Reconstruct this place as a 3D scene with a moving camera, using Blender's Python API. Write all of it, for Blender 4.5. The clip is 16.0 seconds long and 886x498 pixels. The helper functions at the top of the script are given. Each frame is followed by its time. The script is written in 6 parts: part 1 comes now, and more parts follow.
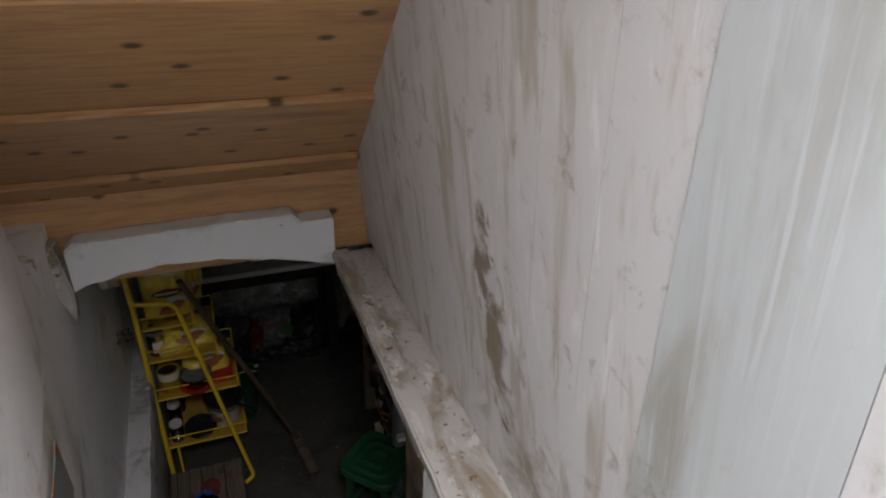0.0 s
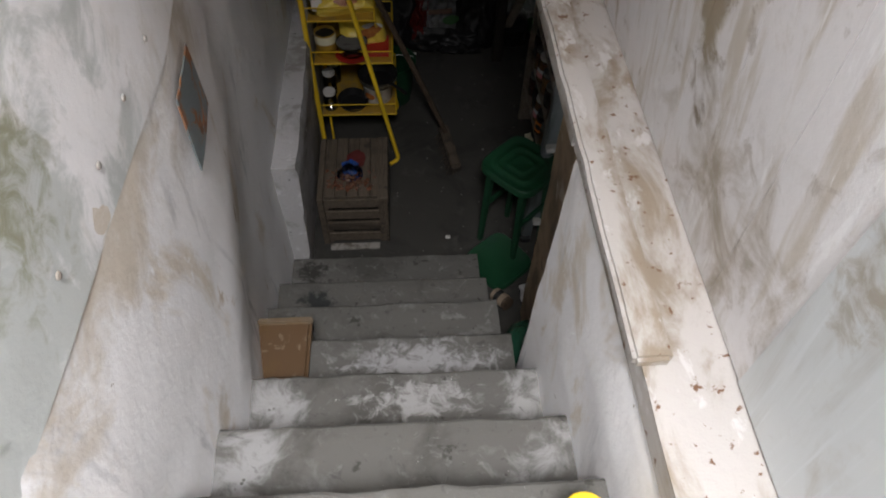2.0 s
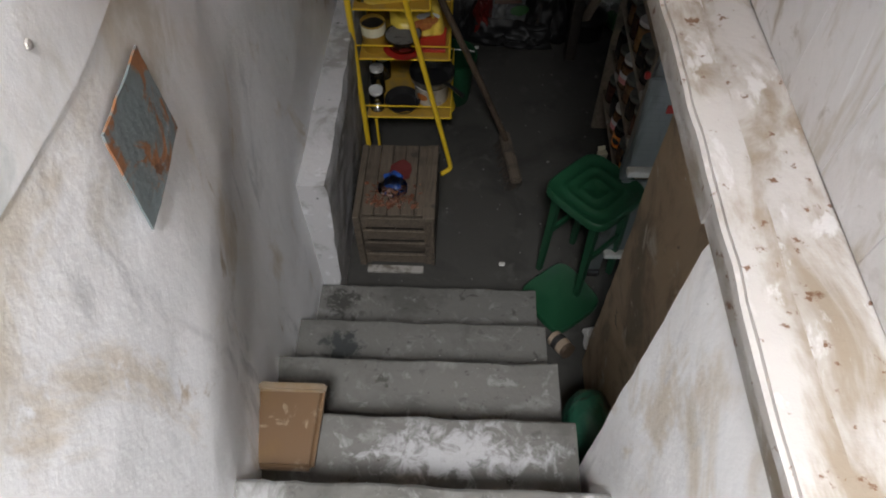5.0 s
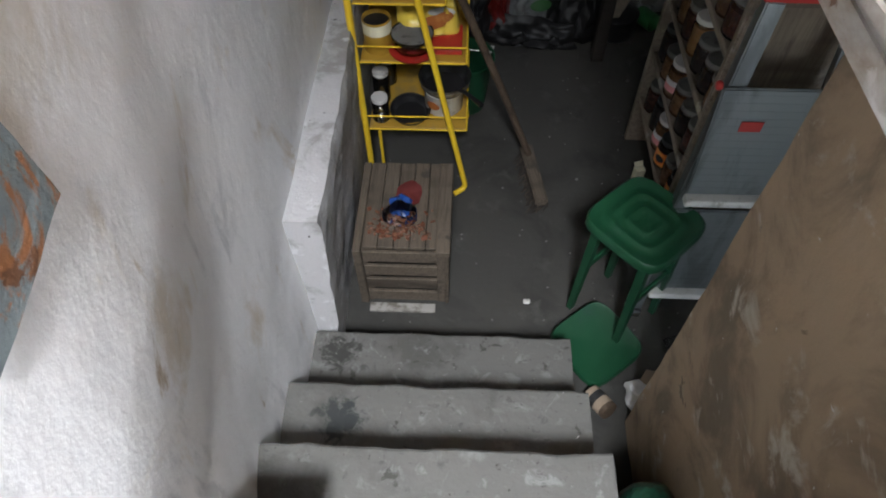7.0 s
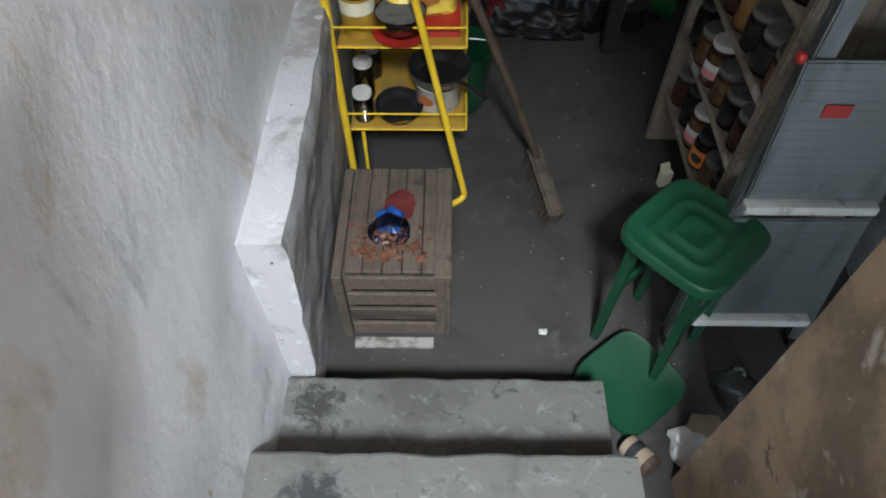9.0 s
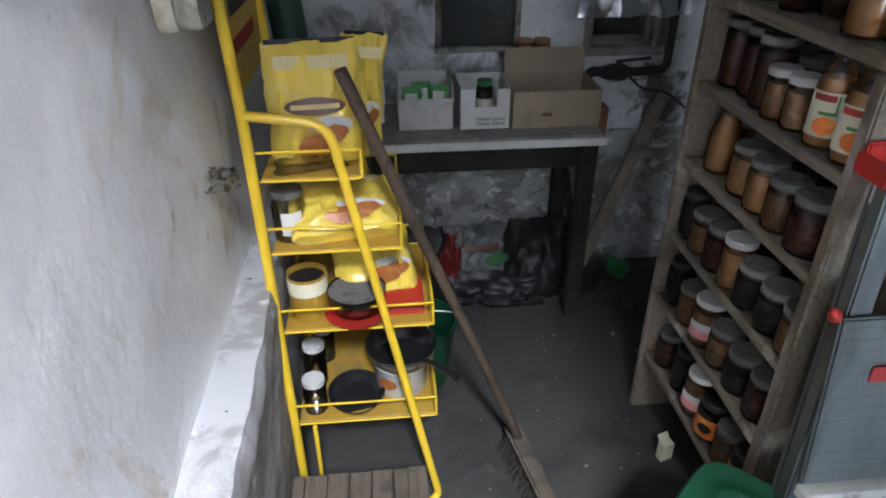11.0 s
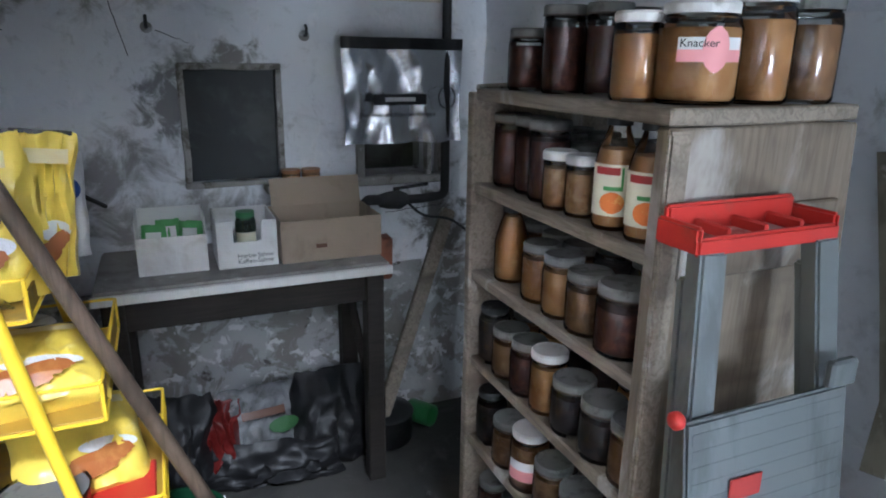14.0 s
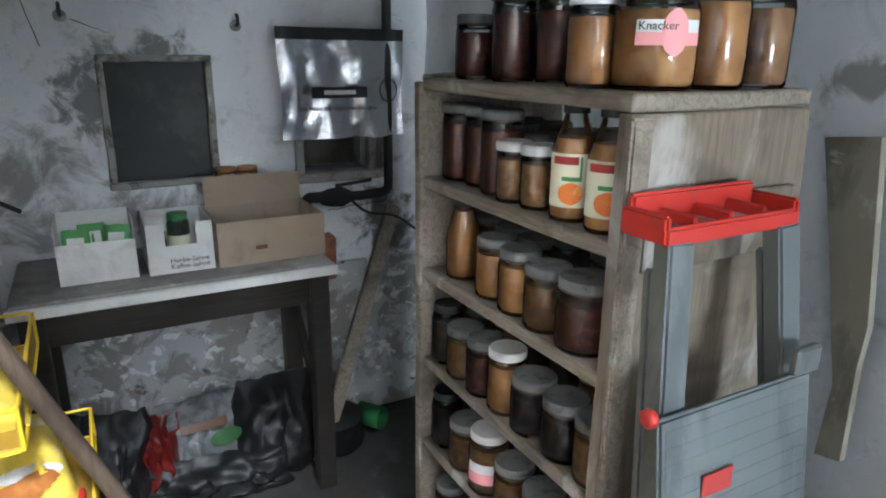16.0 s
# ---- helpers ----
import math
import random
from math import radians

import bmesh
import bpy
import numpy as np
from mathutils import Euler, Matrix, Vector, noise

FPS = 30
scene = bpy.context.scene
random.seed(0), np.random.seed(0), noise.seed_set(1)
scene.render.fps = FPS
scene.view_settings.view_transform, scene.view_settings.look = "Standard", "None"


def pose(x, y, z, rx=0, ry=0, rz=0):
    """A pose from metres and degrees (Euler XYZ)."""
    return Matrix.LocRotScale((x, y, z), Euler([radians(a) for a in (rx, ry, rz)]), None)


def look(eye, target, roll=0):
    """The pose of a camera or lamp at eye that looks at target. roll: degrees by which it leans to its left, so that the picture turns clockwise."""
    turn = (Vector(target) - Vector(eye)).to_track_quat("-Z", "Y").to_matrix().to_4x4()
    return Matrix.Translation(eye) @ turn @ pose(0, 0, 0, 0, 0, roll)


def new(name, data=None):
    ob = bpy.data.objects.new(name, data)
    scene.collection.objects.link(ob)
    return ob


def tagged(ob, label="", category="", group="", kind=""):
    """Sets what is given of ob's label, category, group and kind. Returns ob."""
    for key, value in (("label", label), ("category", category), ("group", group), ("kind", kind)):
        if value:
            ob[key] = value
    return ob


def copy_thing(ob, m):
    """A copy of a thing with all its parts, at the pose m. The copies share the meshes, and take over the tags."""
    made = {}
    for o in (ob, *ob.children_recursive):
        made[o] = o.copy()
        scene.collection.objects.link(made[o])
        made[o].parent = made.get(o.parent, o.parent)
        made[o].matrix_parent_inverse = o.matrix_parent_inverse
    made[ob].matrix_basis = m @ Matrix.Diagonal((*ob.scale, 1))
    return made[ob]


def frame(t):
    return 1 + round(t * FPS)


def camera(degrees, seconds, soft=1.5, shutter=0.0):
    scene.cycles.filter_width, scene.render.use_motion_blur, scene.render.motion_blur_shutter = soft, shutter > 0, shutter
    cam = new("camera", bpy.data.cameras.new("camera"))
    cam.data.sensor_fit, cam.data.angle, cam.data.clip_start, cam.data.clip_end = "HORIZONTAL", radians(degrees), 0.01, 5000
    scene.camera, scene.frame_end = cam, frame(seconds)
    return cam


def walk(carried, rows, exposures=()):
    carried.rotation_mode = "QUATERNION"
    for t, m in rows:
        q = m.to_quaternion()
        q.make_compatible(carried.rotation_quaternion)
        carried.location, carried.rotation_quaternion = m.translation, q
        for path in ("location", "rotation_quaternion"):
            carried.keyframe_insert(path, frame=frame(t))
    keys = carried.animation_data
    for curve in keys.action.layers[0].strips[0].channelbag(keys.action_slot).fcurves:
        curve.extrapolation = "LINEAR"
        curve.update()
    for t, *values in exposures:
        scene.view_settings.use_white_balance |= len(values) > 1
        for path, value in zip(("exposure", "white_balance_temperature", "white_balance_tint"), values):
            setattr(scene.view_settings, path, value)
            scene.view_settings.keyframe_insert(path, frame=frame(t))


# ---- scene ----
cam = camera(68.7, 16.0, soft=1.9)
PATH = [
    (0, (0.458, 0.391, 2.645), (1.095, 2.018, 1.671), 2.2),
    (0.5, (0.467, 0.406, 2.528), (1.038, 1.91, 1.34), 3.8),
    (1, (0.485, 0.45, 2.48), (0.86, 1.803, 1.055), 3.2),
    (1.5, (0.488, 0.492, 2.458), (0.723, 1.693, 0.876), 2.7),
    (2, (0.491, 0.493, 2.392), (0.591, 1.691, 0.793), 2.1),
    (2.5, (0.489, 0.476, 2.348), (0.476, 1.669, 0.743), 1.0),
    (3, (0.505, 0.52, 2.356), (0.456, 1.708, 0.748), 0.0),
    (3.5, (0.505, 0.613, 2.39), (0.438, 1.797, 0.78), -0.5),
    (4, (0.512, 0.733, 2.343), (0.441, 1.912, 0.729), -1.1),
    (6.5, (0.491, 1.054, 1.967), (0.438, 2.213, 0.338), -0.5),
    (7, (0.443, 1.186, 1.94), (0.38, 2.346, 0.312), -0.9),
    (7.5, (0.426, 1.255, 1.847), (0.361, 2.402, 0.21), -0.9),
    (8, (0.456, 1.307, 1.744), (0.393, 2.452, 0.106), -0.0),
    (10.3, (0.315, 1.573, 1.612), (0.404, 3.046, 0.262), -0.4),
    (10.5, (0.317, 1.594, 1.594), (0.431, 3.136, 0.325), 0.1),
    (11, (0.345, 1.66, 1.519), (0.506, 3.373, 0.499), -0.2),
    (11.5, (0.379, 1.725, 1.459), (0.591, 3.556, 0.683), -0.2),
    (12, (0.409, 1.762, 1.433), (0.692, 3.66, 0.87), -0.2),
    (12.5, (0.457, 1.792, 1.41), (0.912, 3.659, 0.856), 0.2),
    (13, (0.483, 1.813, 1.403), (1.132, 3.622, 0.852), 0.5),
    (13.5, (0.503, 1.844, 1.355), (1.205, 3.632, 0.799), 0.7),
    (14, (0.491, 1.89, 1.326), (1.252, 3.653, 0.767), 0.8),
    (14.5, (0.459, 1.947, 1.33), (1.261, 3.691, 0.77), 0.7),
    (15, (0.467, 1.97, 1.34), (1.297, 3.701, 0.779), 0.7),
    (15.5, (0.483, 1.961, 1.343), (1.344, 3.675, 0.777), 0.8),
    (16, (0.496, 1.95, 1.311), (1.421, 3.63, 0.743), 0.6),
]
EXPOSURES = [(0, -0.5, 6800, 15), (0.5, -0.4, 6800, 15), (1.5, -0.05, 6850, 15), (2.5, 0.1, 6850, 15), (4.0, 0.4, 6800, 13), (6.5, 1.45, 6500, 13), (8.0, 2.05, 6200, 9),
             (10.3, 2.35, 6100, 11), (11.0, 2.8, 5900, 13), (12.0, 3.4, 5700, 14), (13.5, 3.55, 5600, 12), (14.5, 3.6, 5700, 12), (16.0, 3.85, 5950, 8)]
walk(cam, [(t, look(eye, target, roll)) for t, eye, target, roll in PATH], EXPOSURES)

LANDING_LAMP_W, PASSAGE_LAMP_W = 50.0, 5.0

# ---------------------------------------------------------------- light
world = bpy.data.worlds.new("sky")
world.use_nodes = True
scene.world = world
_sky = world.node_tree.nodes.new("ShaderNodeTexSky")
_sky.sky_type, _sky.sun_disc = "NISHITA", False
_sky.sun_elevation, _sky.sun_rotation = radians(35), radians(200)
world.node_tree.links.new(_sky.outputs[0], world.node_tree.nodes["Background"].inputs[0])
world.node_tree.nodes["Background"].inputs[1].default_value = 0.08


def added_lamp(name, place, target, width, height, watts, colour, spread=180):
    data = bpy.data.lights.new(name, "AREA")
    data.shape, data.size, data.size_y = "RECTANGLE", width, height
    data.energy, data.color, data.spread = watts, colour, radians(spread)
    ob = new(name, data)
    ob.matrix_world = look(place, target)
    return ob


# added lamps in a made-up rooflight over the landing and a made-up passage window
added_lamp("rooflight_daylight", (0.60, -0.05, 3.40), (0.46, 0.12, 1.0), 0.5, 0.7, LANDING_LAMP_W, (0.93, 0.97, 1.0), 101)
added_lamp("window_daylight", (1.34, -0.66, 1.08), (1.34, 2.0, 0.98), 0.62, 0.8, PASSAGE_LAMP_W, (0.80, 0.92, 1.0))

# ---------------------------------------------------------------- materials


def nodes_of(name, rough=0.8, metal=0.0):
    m = bpy.data.materials.new(name)
    m.use_nodes = True
    nt = m.node_tree
    b = nt.nodes["Principled BSDF"]
    b.inputs["Roughness"].default_value, b.inputs["Metallic"].default_value = rough, metal
    return m, nt, b


def coords(nt, scale=(1, 1, 1), kind="pos", turn=(0, 0, 0)):
    if kind == "pos":
        out = nt.nodes.new("ShaderNodeNewGeometry").outputs["Position"]
    else:
        out = nt.nodes.new("ShaderNodeTexCoord").outputs["Object"]
        if kind == "rand":
            info = nt.nodes.new("ShaderNodeObjectInfo")
            mul = nt.nodes.new("ShaderNodeMath")
            mul.operation = "MULTIPLY"
            mul.inputs[1].default_value = 37.0
            nt.links.new(info.outputs["Random"], mul.inputs[0])
            add = nt.nodes.new("ShaderNodeVectorMath")
            nt.links.new(out, add.inputs[0])
            nt.links.new(mul.outputs[0], add.inputs[1])
            out = add.outputs[0]
    mp = nt.nodes.new("ShaderNodeMapping")
    mp.inputs["Scale"].default_value = scale
    mp.inputs["Rotation"].default_value = [radians(a) for a in turn]
    nt.links.new(out, mp.inputs[0])
    return mp.outputs[0]


def noise_tex(nt, vec, scale, detail=5.0, rough=0.6, warp=0.0):
    n = nt.nodes.new("ShaderNodeTexNoise")
    n.inputs["Scale"].default_value, n.inputs["Detail"].default_value = scale, detail
    n.inputs["Roughness"].default_value, n.inputs["Distortion"].default_value = rough, warp
    nt.links.new(vec, n.inputs["Vector"])
    return n.outputs["Fac"]


def step_map(nt, value, lo, hi):
    r = nt.nodes.new("ShaderNodeMapRange")
    r.interpolation_type = "SMOOTHSTEP"
    r.inputs["From Min"].default_value, r.inputs["From Max"].default_value = lo, hi
    nt.links.new(value, r.inputs["Value"])
    return r.outputs["Result"]


def over(nt, below, colour, fac):
    mix = nt.nodes.new("ShaderNodeMix")
    mix.data_type = "RGBA"
    if isinstance(below, tuple):
        mix.inputs["A"].default_value = (*below, 1)
    else:
        nt.links.new(below, mix.inputs["A"])
    if isinstance(colour, tuple):
        mix.inputs["B"].default_value = (*colour, 1)
    else:
        nt.links.new(colour, mix.inputs["B"])
    if isinstance(fac, float):
        mix.inputs["Factor"].default_value = fac
    else:
        nt.links.new(fac, mix.inputs["Factor"])
    return mix.outputs["Result"]


def bump(nt, b, height, strength=0.4, dist=0.01):
    n = nt.nodes.new("ShaderNodeBump")
    n.inputs["Strength"].default_value, n.inputs["Distance"].default_value = strength, dist
    nt.links.new(height, n.inputs["Height"])
    nt.links.new(n.outputs[0], b.inputs["Normal"])


def spot(nt, col, colour, centre, radius, squash, scale, edge=0.25):
    """A single stain or painted shadow with a ragged edge round a place in the world."""
    pos = nt.nodes.new("ShaderNodeNewGeometry").outputs["Position"]
    sub = nt.nodes.new("ShaderNodeVectorMath")
    sub.operation = "SUBTRACT"
    nt.links.new(pos, sub.inputs[0])
    sub.inputs[1].default_value = centre
    mul = nt.nodes.new("ShaderNodeVectorMath")
    mul.operation = "MULTIPLY"
    nt.links.new(sub.outputs[0], mul.inputs[0])
    mul.inputs[1].default_value = squash
    ln = nt.nodes.new("ShaderNodeVectorMath")
    ln.operation = "LENGTH"
    nt.links.new(mul.outputs[0], ln.inputs[0])
    near = step_map(nt, ln.outputs["Value"], radius, 0.0)
    n = noise_tex(nt, pos, scale, 6.0, 0.65, 0.6)
    add = nt.nodes.new("ShaderNodeMath")
    nt.links.new(near, add.inputs[0])
    nt.links.new(step_map(nt, n, 0.28, 0.72), add.inputs[1])
    return over(nt, col, colour, step_map(nt, add.outputs[0], 0.80, 0.80 + 1.4 * edge))


def surface(name, base, layers, rough=0.8, metal=0.0, kind="pos", relief=(60, 0.25, 0.004), coat=0.0, spots=()):
    """Base colour with stains on top: layers of (colour, noise scale, stretch, low, high, warp)."""
    m, nt, b = nodes_of(name, rough, metal)
    col = base
    for colour, scale, stretch, lo, hi, warp in layers:
        f = noise_tex(nt, coords(nt, stretch, kind), scale, 6.0, 0.62, warp)
        col = over(nt, col, colour, step_map(nt, f, lo, hi))
    for s in spots:
        col = spot(nt, col, *s)
    if isinstance(col, tuple):
        b.inputs["Base Color"].default_value = (*col, 1)
    else:
        nt.links.new(col, b.inputs["Base Color"])
    b.inputs["Coat Weight"].default_value = coat
    if relief:
        bump(nt, b, noise_tex(nt, coords(nt, (1, 1, 1), kind), relief[0], 5.0, 0.65), relief[1], relief[2])
    return m


ONE = (1, 1, 1)
WALLV = (1, 1, 0.3)
plaster = surface("stair_plaster", (0.82, 0.82, 0.83), [
    ((0.62, 0.56, 0.48), 4.2, (1, 1, 0.55), 0.54, 0.68, 0.7), ((0.44, 0.36, 0.27), 7.0, (1, 1, 0.5), 0.63, 0.71, 0.7), ((0.56, 0.565, 0.58), 6.5, WALLV, 0.57, 0.69, 0.5),
    ((0.84, 0.84, 0.85), 11.0, (1, 1, 0.6), 0.58, 0.66, 0.5), ((0.22, 0.18, 0.13), 22.0, ONE, 0.70, 0.745, 0.2), ((0.86, 0.86, 0.86), 60.0, ONE, 0.70, 0.74, 0.1)],
    rough=0.72, relief=(26, 0.4, 0.006), spots=[
        ((0.58, 0.525, 0.45), (0.10, 1.02, 1.70), 0.40, (0.3, 0.7, 1.9), 7.0, 0.6), ((0.56, 0.52, 0.46), (0.10, 1.5, 1.66), 0.40, (0.3, 0.7, 1.7), 6.0, 0.7)])
plinth_plaster = surface("dirty_plinth_plaster", (0.46, 0.455, 0.46), [
    ((0.30, 0.29, 0.275), 8.0, ONE, 0.50, 0.64, 0.5), ((0.60, 0.60, 0.61), 14.0, ONE, 0.56, 0.66, 0.4), ((0.06, 0.055, 0.05), 36.0, (1, 1.6, 1), 0.66, 0.70, 0.3)], rough=0.88, relief=(30, 0.5, 0.008))
upper_wall = surface("mouldy_upper_wall", (0.80, 0.80, 0.81), [
    ((0.62, 0.60, 0.56), 5.0, (1, 1, 0.5), 0.52, 0.68, 0.5), ((0.50, 0.46, 0.39), 9.0, ONE, 0.62, 0.72, 0.4)], rough=0.7, relief=(26, 0.3, 0.005), spots=[
        ((0.50, 0.53, 0.52), (0.10, 0.70, 2.1), 0.72, (0.3, 1.0, 0.5), 6.0, 0.3), ((0.27, 0.275, 0.19), (0.10, 0.93, 1.98), 0.30, (0.3, 1.4, 0.9), 24.0, 0.7)])
cellar_white = surface("cellar_limewash", (0.72, 0.73, 0.75), [
    ((0.36, 0.36, 0.36), 3.0, ONE, 0.54, 0.70, 0.7), ((0.78, 0.78, 0.79), 9.0, ONE, 0.55, 0.66, 0.4),
    ((0.26, 0.255, 0.245), 6.0, (1, 1, 1.6), 0.64, 0.76, 0.8), ((0.30, 0.24, 0.17), 14.0, ONE, 0.70, 0.76, 0.3)],
    rough=0.9, relief=(20, 0.5, 0.008), spots=[
        ((0.22, 0.22, 0.22), (0.50, 4.05, 1.20), 0.15, (1.0, 0.2, 0.55), 14.0, 0.5), ((0.24, 0.23, 0.22), (0.70, 4.05, 1.33), 0.12, (0.5, 0.2, 1.6), 18.0, 0.5),
        ((0.27, 0.26, 0.25), (0.30, 4.05, 1.00), 0.30, (0.7, 0.2, 1.6), 9.0, 0.6), ((0.24, 0.23, 0.21), (0.1, 4.05, 1.52), 0.30, (0.5, 0.2, 1.8), 11.0, 0.6),
        ((0.28, 0.27, 0.26), (0.55, 4.05, 0.83), 0.35, (0.5, 0.2, 1.8), 9.0, 0.6), ((0.14, 0.13, 0.12), (1.42, 4.05, 0.75), 0.24, (1, 0.2, 0.8), 12.0, 0.5),
        # this grey spot paints a curved shadow on the side wall
        ((0.34, 0.33, 0.31), (1.62, 2.6, 1.28), 0.16, (0.2, 0.7, 2.6), 12.0, 0.5)])
peeling = surface("peeling_limewash_base", (0.42, 0.42, 0.42), [
    ((0.25, 0.24, 0.22), 9.0, ONE, 0.48, 0.56, 0.8), ((0.66, 0.66, 0.66), 16.0, ONE, 0.56, 0.62, 0.4),
    ((0.10, 0.09, 0.08), 12.0, ONE, 0.64, 0.70, 0.4)], rough=0.92, relief=(30, 0.6, 0.01))
brown_plaster = surface("bare_brown_plaster", (0.34, 0.25, 0.165), [
    ((0.17, 0.13, 0.09), 3.5, ONE, 0.47, 0.66, 0.6), ((0.44, 0.39, 0.32), 8.0, ONE, 0.58, 0.70, 0.5),
    ((0.11, 0.09, 0.065), 10.0, ONE, 0.66, 0.72, 0.5), ((0.55, 0.53, 0.5), 34.0, ONE, 0.69, 0.74, 0.2)],
    rough=0.9, relief=(22, 0.5, 0.008))
step_concrete = surface("worn_step_concrete", (0.11, 0.107, 0.099), [
    ((0.075, 0.073, 0.066), 5.0, ONE, 0.50, 0.66, 0.3), ((0.165, 0.163, 0.156), 7.5, (1, 1.3, 1), 0.56, 0.68, 0.3), ((0.05, 0.048, 0.042), 20.0, ONE, 0.62, 0.68, 0.2),
    ((0.55, 0.54, 0.53), 70.0, ONE, 0.71, 0.74, 0.1), ((0.045, 0.04, 0.036), 48.0, ONE, 0.67, 0.71, 0.2)],
    rough=0.85, relief=(45, 0.5, 0.006), spots=[
        ((0.30, 0.30, 0.305), (0.50, 1.33, 0.76), 0.30, (0.8, 2.6, 1.5), 24.0, 0.5), ((0.28, 0.278, 0.275), (0.50, 1.13, 0.95), 0.19, (0.8, 2.2, 1.5), 26.0, 0.5),
        ((0.30, 0.30, 0.30), (0.17, 1.12, 0.95), 0.15, (1, 1.0, 1.5), 14.0, 0.6), ((0.31, 0.31, 0.305), (0.77, 1.12, 0.95), 0.13, (1, 1.0, 1.5), 14.0, 0.6),
        ((0.27, 0.27, 0.27), (0.16, 0.92, 1.14), 0.16, (1, 1.0, 1.5), 14.0, 0.6), ((0.28, 0.28, 0.275), (0.75, 0.92, 1.14), 0.13, (1, 1.0, 1.5), 14.0, 0.6),
        ((0.025, 0.028, 0.028), (0.15, 1.77, 0.38), 0.10, (1.0, 1.0, 0.6), 30.0, 0.4), ((0.035, 0.034, 0.03), (0.09, 2.05, 0.19), 0.10, (1, 1, 0.6), 30.0, 0.4)])
floor_concrete = surface("dark_cellar_floor", (0.048, 0.046, 0.041), [
    ((0.030, 0.029, 0.026), 3.0, ONE, 0.45, 0.65, 0.6), ((0.07, 0.068, 0.061), 8.0, ONE, 0.56, 0.7, 0.4),
    ((0.5, 0.49, 0.47), 60.0, ONE, 0.73, 0.755, 0.1), ((0.03, 0.028, 0.025), 25.0, ONE, 0.68, 0.73, 0.2)],
    rough=0.8, relief=(40, 0.35, 0.005))
ceiling_paint = surface("grey_ceiling_paint", (0.60, 0.61, 0.62), [
    ((0.30, 0.30, 0.30), 3.5, ONE, 0.5, 0.68, 0.6), ((0.2, 0.19, 0.17), 9.0, ONE, 0.66, 0.74, 0.5)], rough=0.9, relief=(24, 0.4, 0.006))


def wood(name, pale, dark, knots=True, rough=0.55, grain=(1, 14, 14), kind="rand", stains=(), coat=0.0):
    m, nt, b = nodes_of(name, rough)
    g = noise_tex(nt, coords(nt, grain, kind), 5.0, 8.0, 0.7, 1.2)
    col = over(nt, pale, dark, step_map(nt, g, 0.38, 0.72))
    broad = noise_tex(nt, coords(nt, (0.6, 2.5, 2.5), kind), 3.0, 3.0, 0.5, 0.5)
    col = over(nt, col, tuple(0.72 * c for c in dark), step_map(nt, broad, 0.55, 0.75))
    if knots:
        v = nt.nodes.new("ShaderNodeTexVoronoi")
        v.voronoi_dimensions = "2D"
        v.inputs["Scale"].default_value, v.inputs["Randomness"].default_value = 5.6, 1.0
        nt.links.new(coords(nt, (0.75, 1.1, 1.1), kind), v.inputs["Vector"])
        k = step_map(nt, v.outputs["Distance"], 0.105, 0.03)
        col = over(nt, col, tuple(0.30 * c for c in dark), k)
    for colour, scale, stretch, lo, hi, warp in stains:
        col = over(nt, col, colour, step_map(nt, noise_tex(nt, coords(nt, stretch, kind), scale, 6.0, 0.62, warp), lo, hi))
    nt.links.new(col, b.inputs["Base Color"])
    b.inputs["Coat Weight"].default_value = coat
    bump(nt, b, g, 0.25, 0.003)
    return m


pine = wood("varnished_pine", (0.58, 0.33, 0.15), (0.40, 0.205, 0.085), rough=0.42, coat=0.2)
grey_wood = wood("grey_dusty_shelf_wood", (0.27, 0.225, 0.175), (0.14, 0.11, 0.08), knots=False, rough=0.75, grain=(14, 1, 14), kind="pos",
                 stains=[((0.42, 0.39, 0.34), 9.0, (1, 1, 0.4), 0.58, 0.68, 0.4)])
panel_wood = wood("streaked_shelf_side_wood", (0.21, 0.165, 0.12), (0.125, 0.095, 0.066), knots=False, rough=0.75, grain=(14, 14, 1), kind="pos",
                  stains=[((0.07, 0.052, 0.038), 6.0, (1.4, 1, 0.35), 0.55, 0.68, 0.6), ((0.38, 0.35, 0.315), 5.0, (1.2, 1, 0.5), 0.54, 0.70, 0.5)])
dark_wood = wood("dark_brown_table_wood", (0.026, 0.019, 0.014), (0.012, 0.009, 0.007), knots=False, rough=0.8, grain=(1, 14, 14), kind="pos")
crate_wood = wood("old_crate_wood", (0.115, 0.09, 0.066), (0.055, 0.042, 0.03), knots=False, rough=0.85, grain=(14, 1, 14), kind="rand",
                  stains=[((0.05, 0.04, 0.032), 11.0, ONE, 0.60, 0.68, 0.4)])
handle_wood = wood("worn_broom_wood", (0.10, 0.07, 0.048), (0.045, 0.03, 0.02), knots=False, rough=0.6, grain=(14, 14, 1), kind="obj")
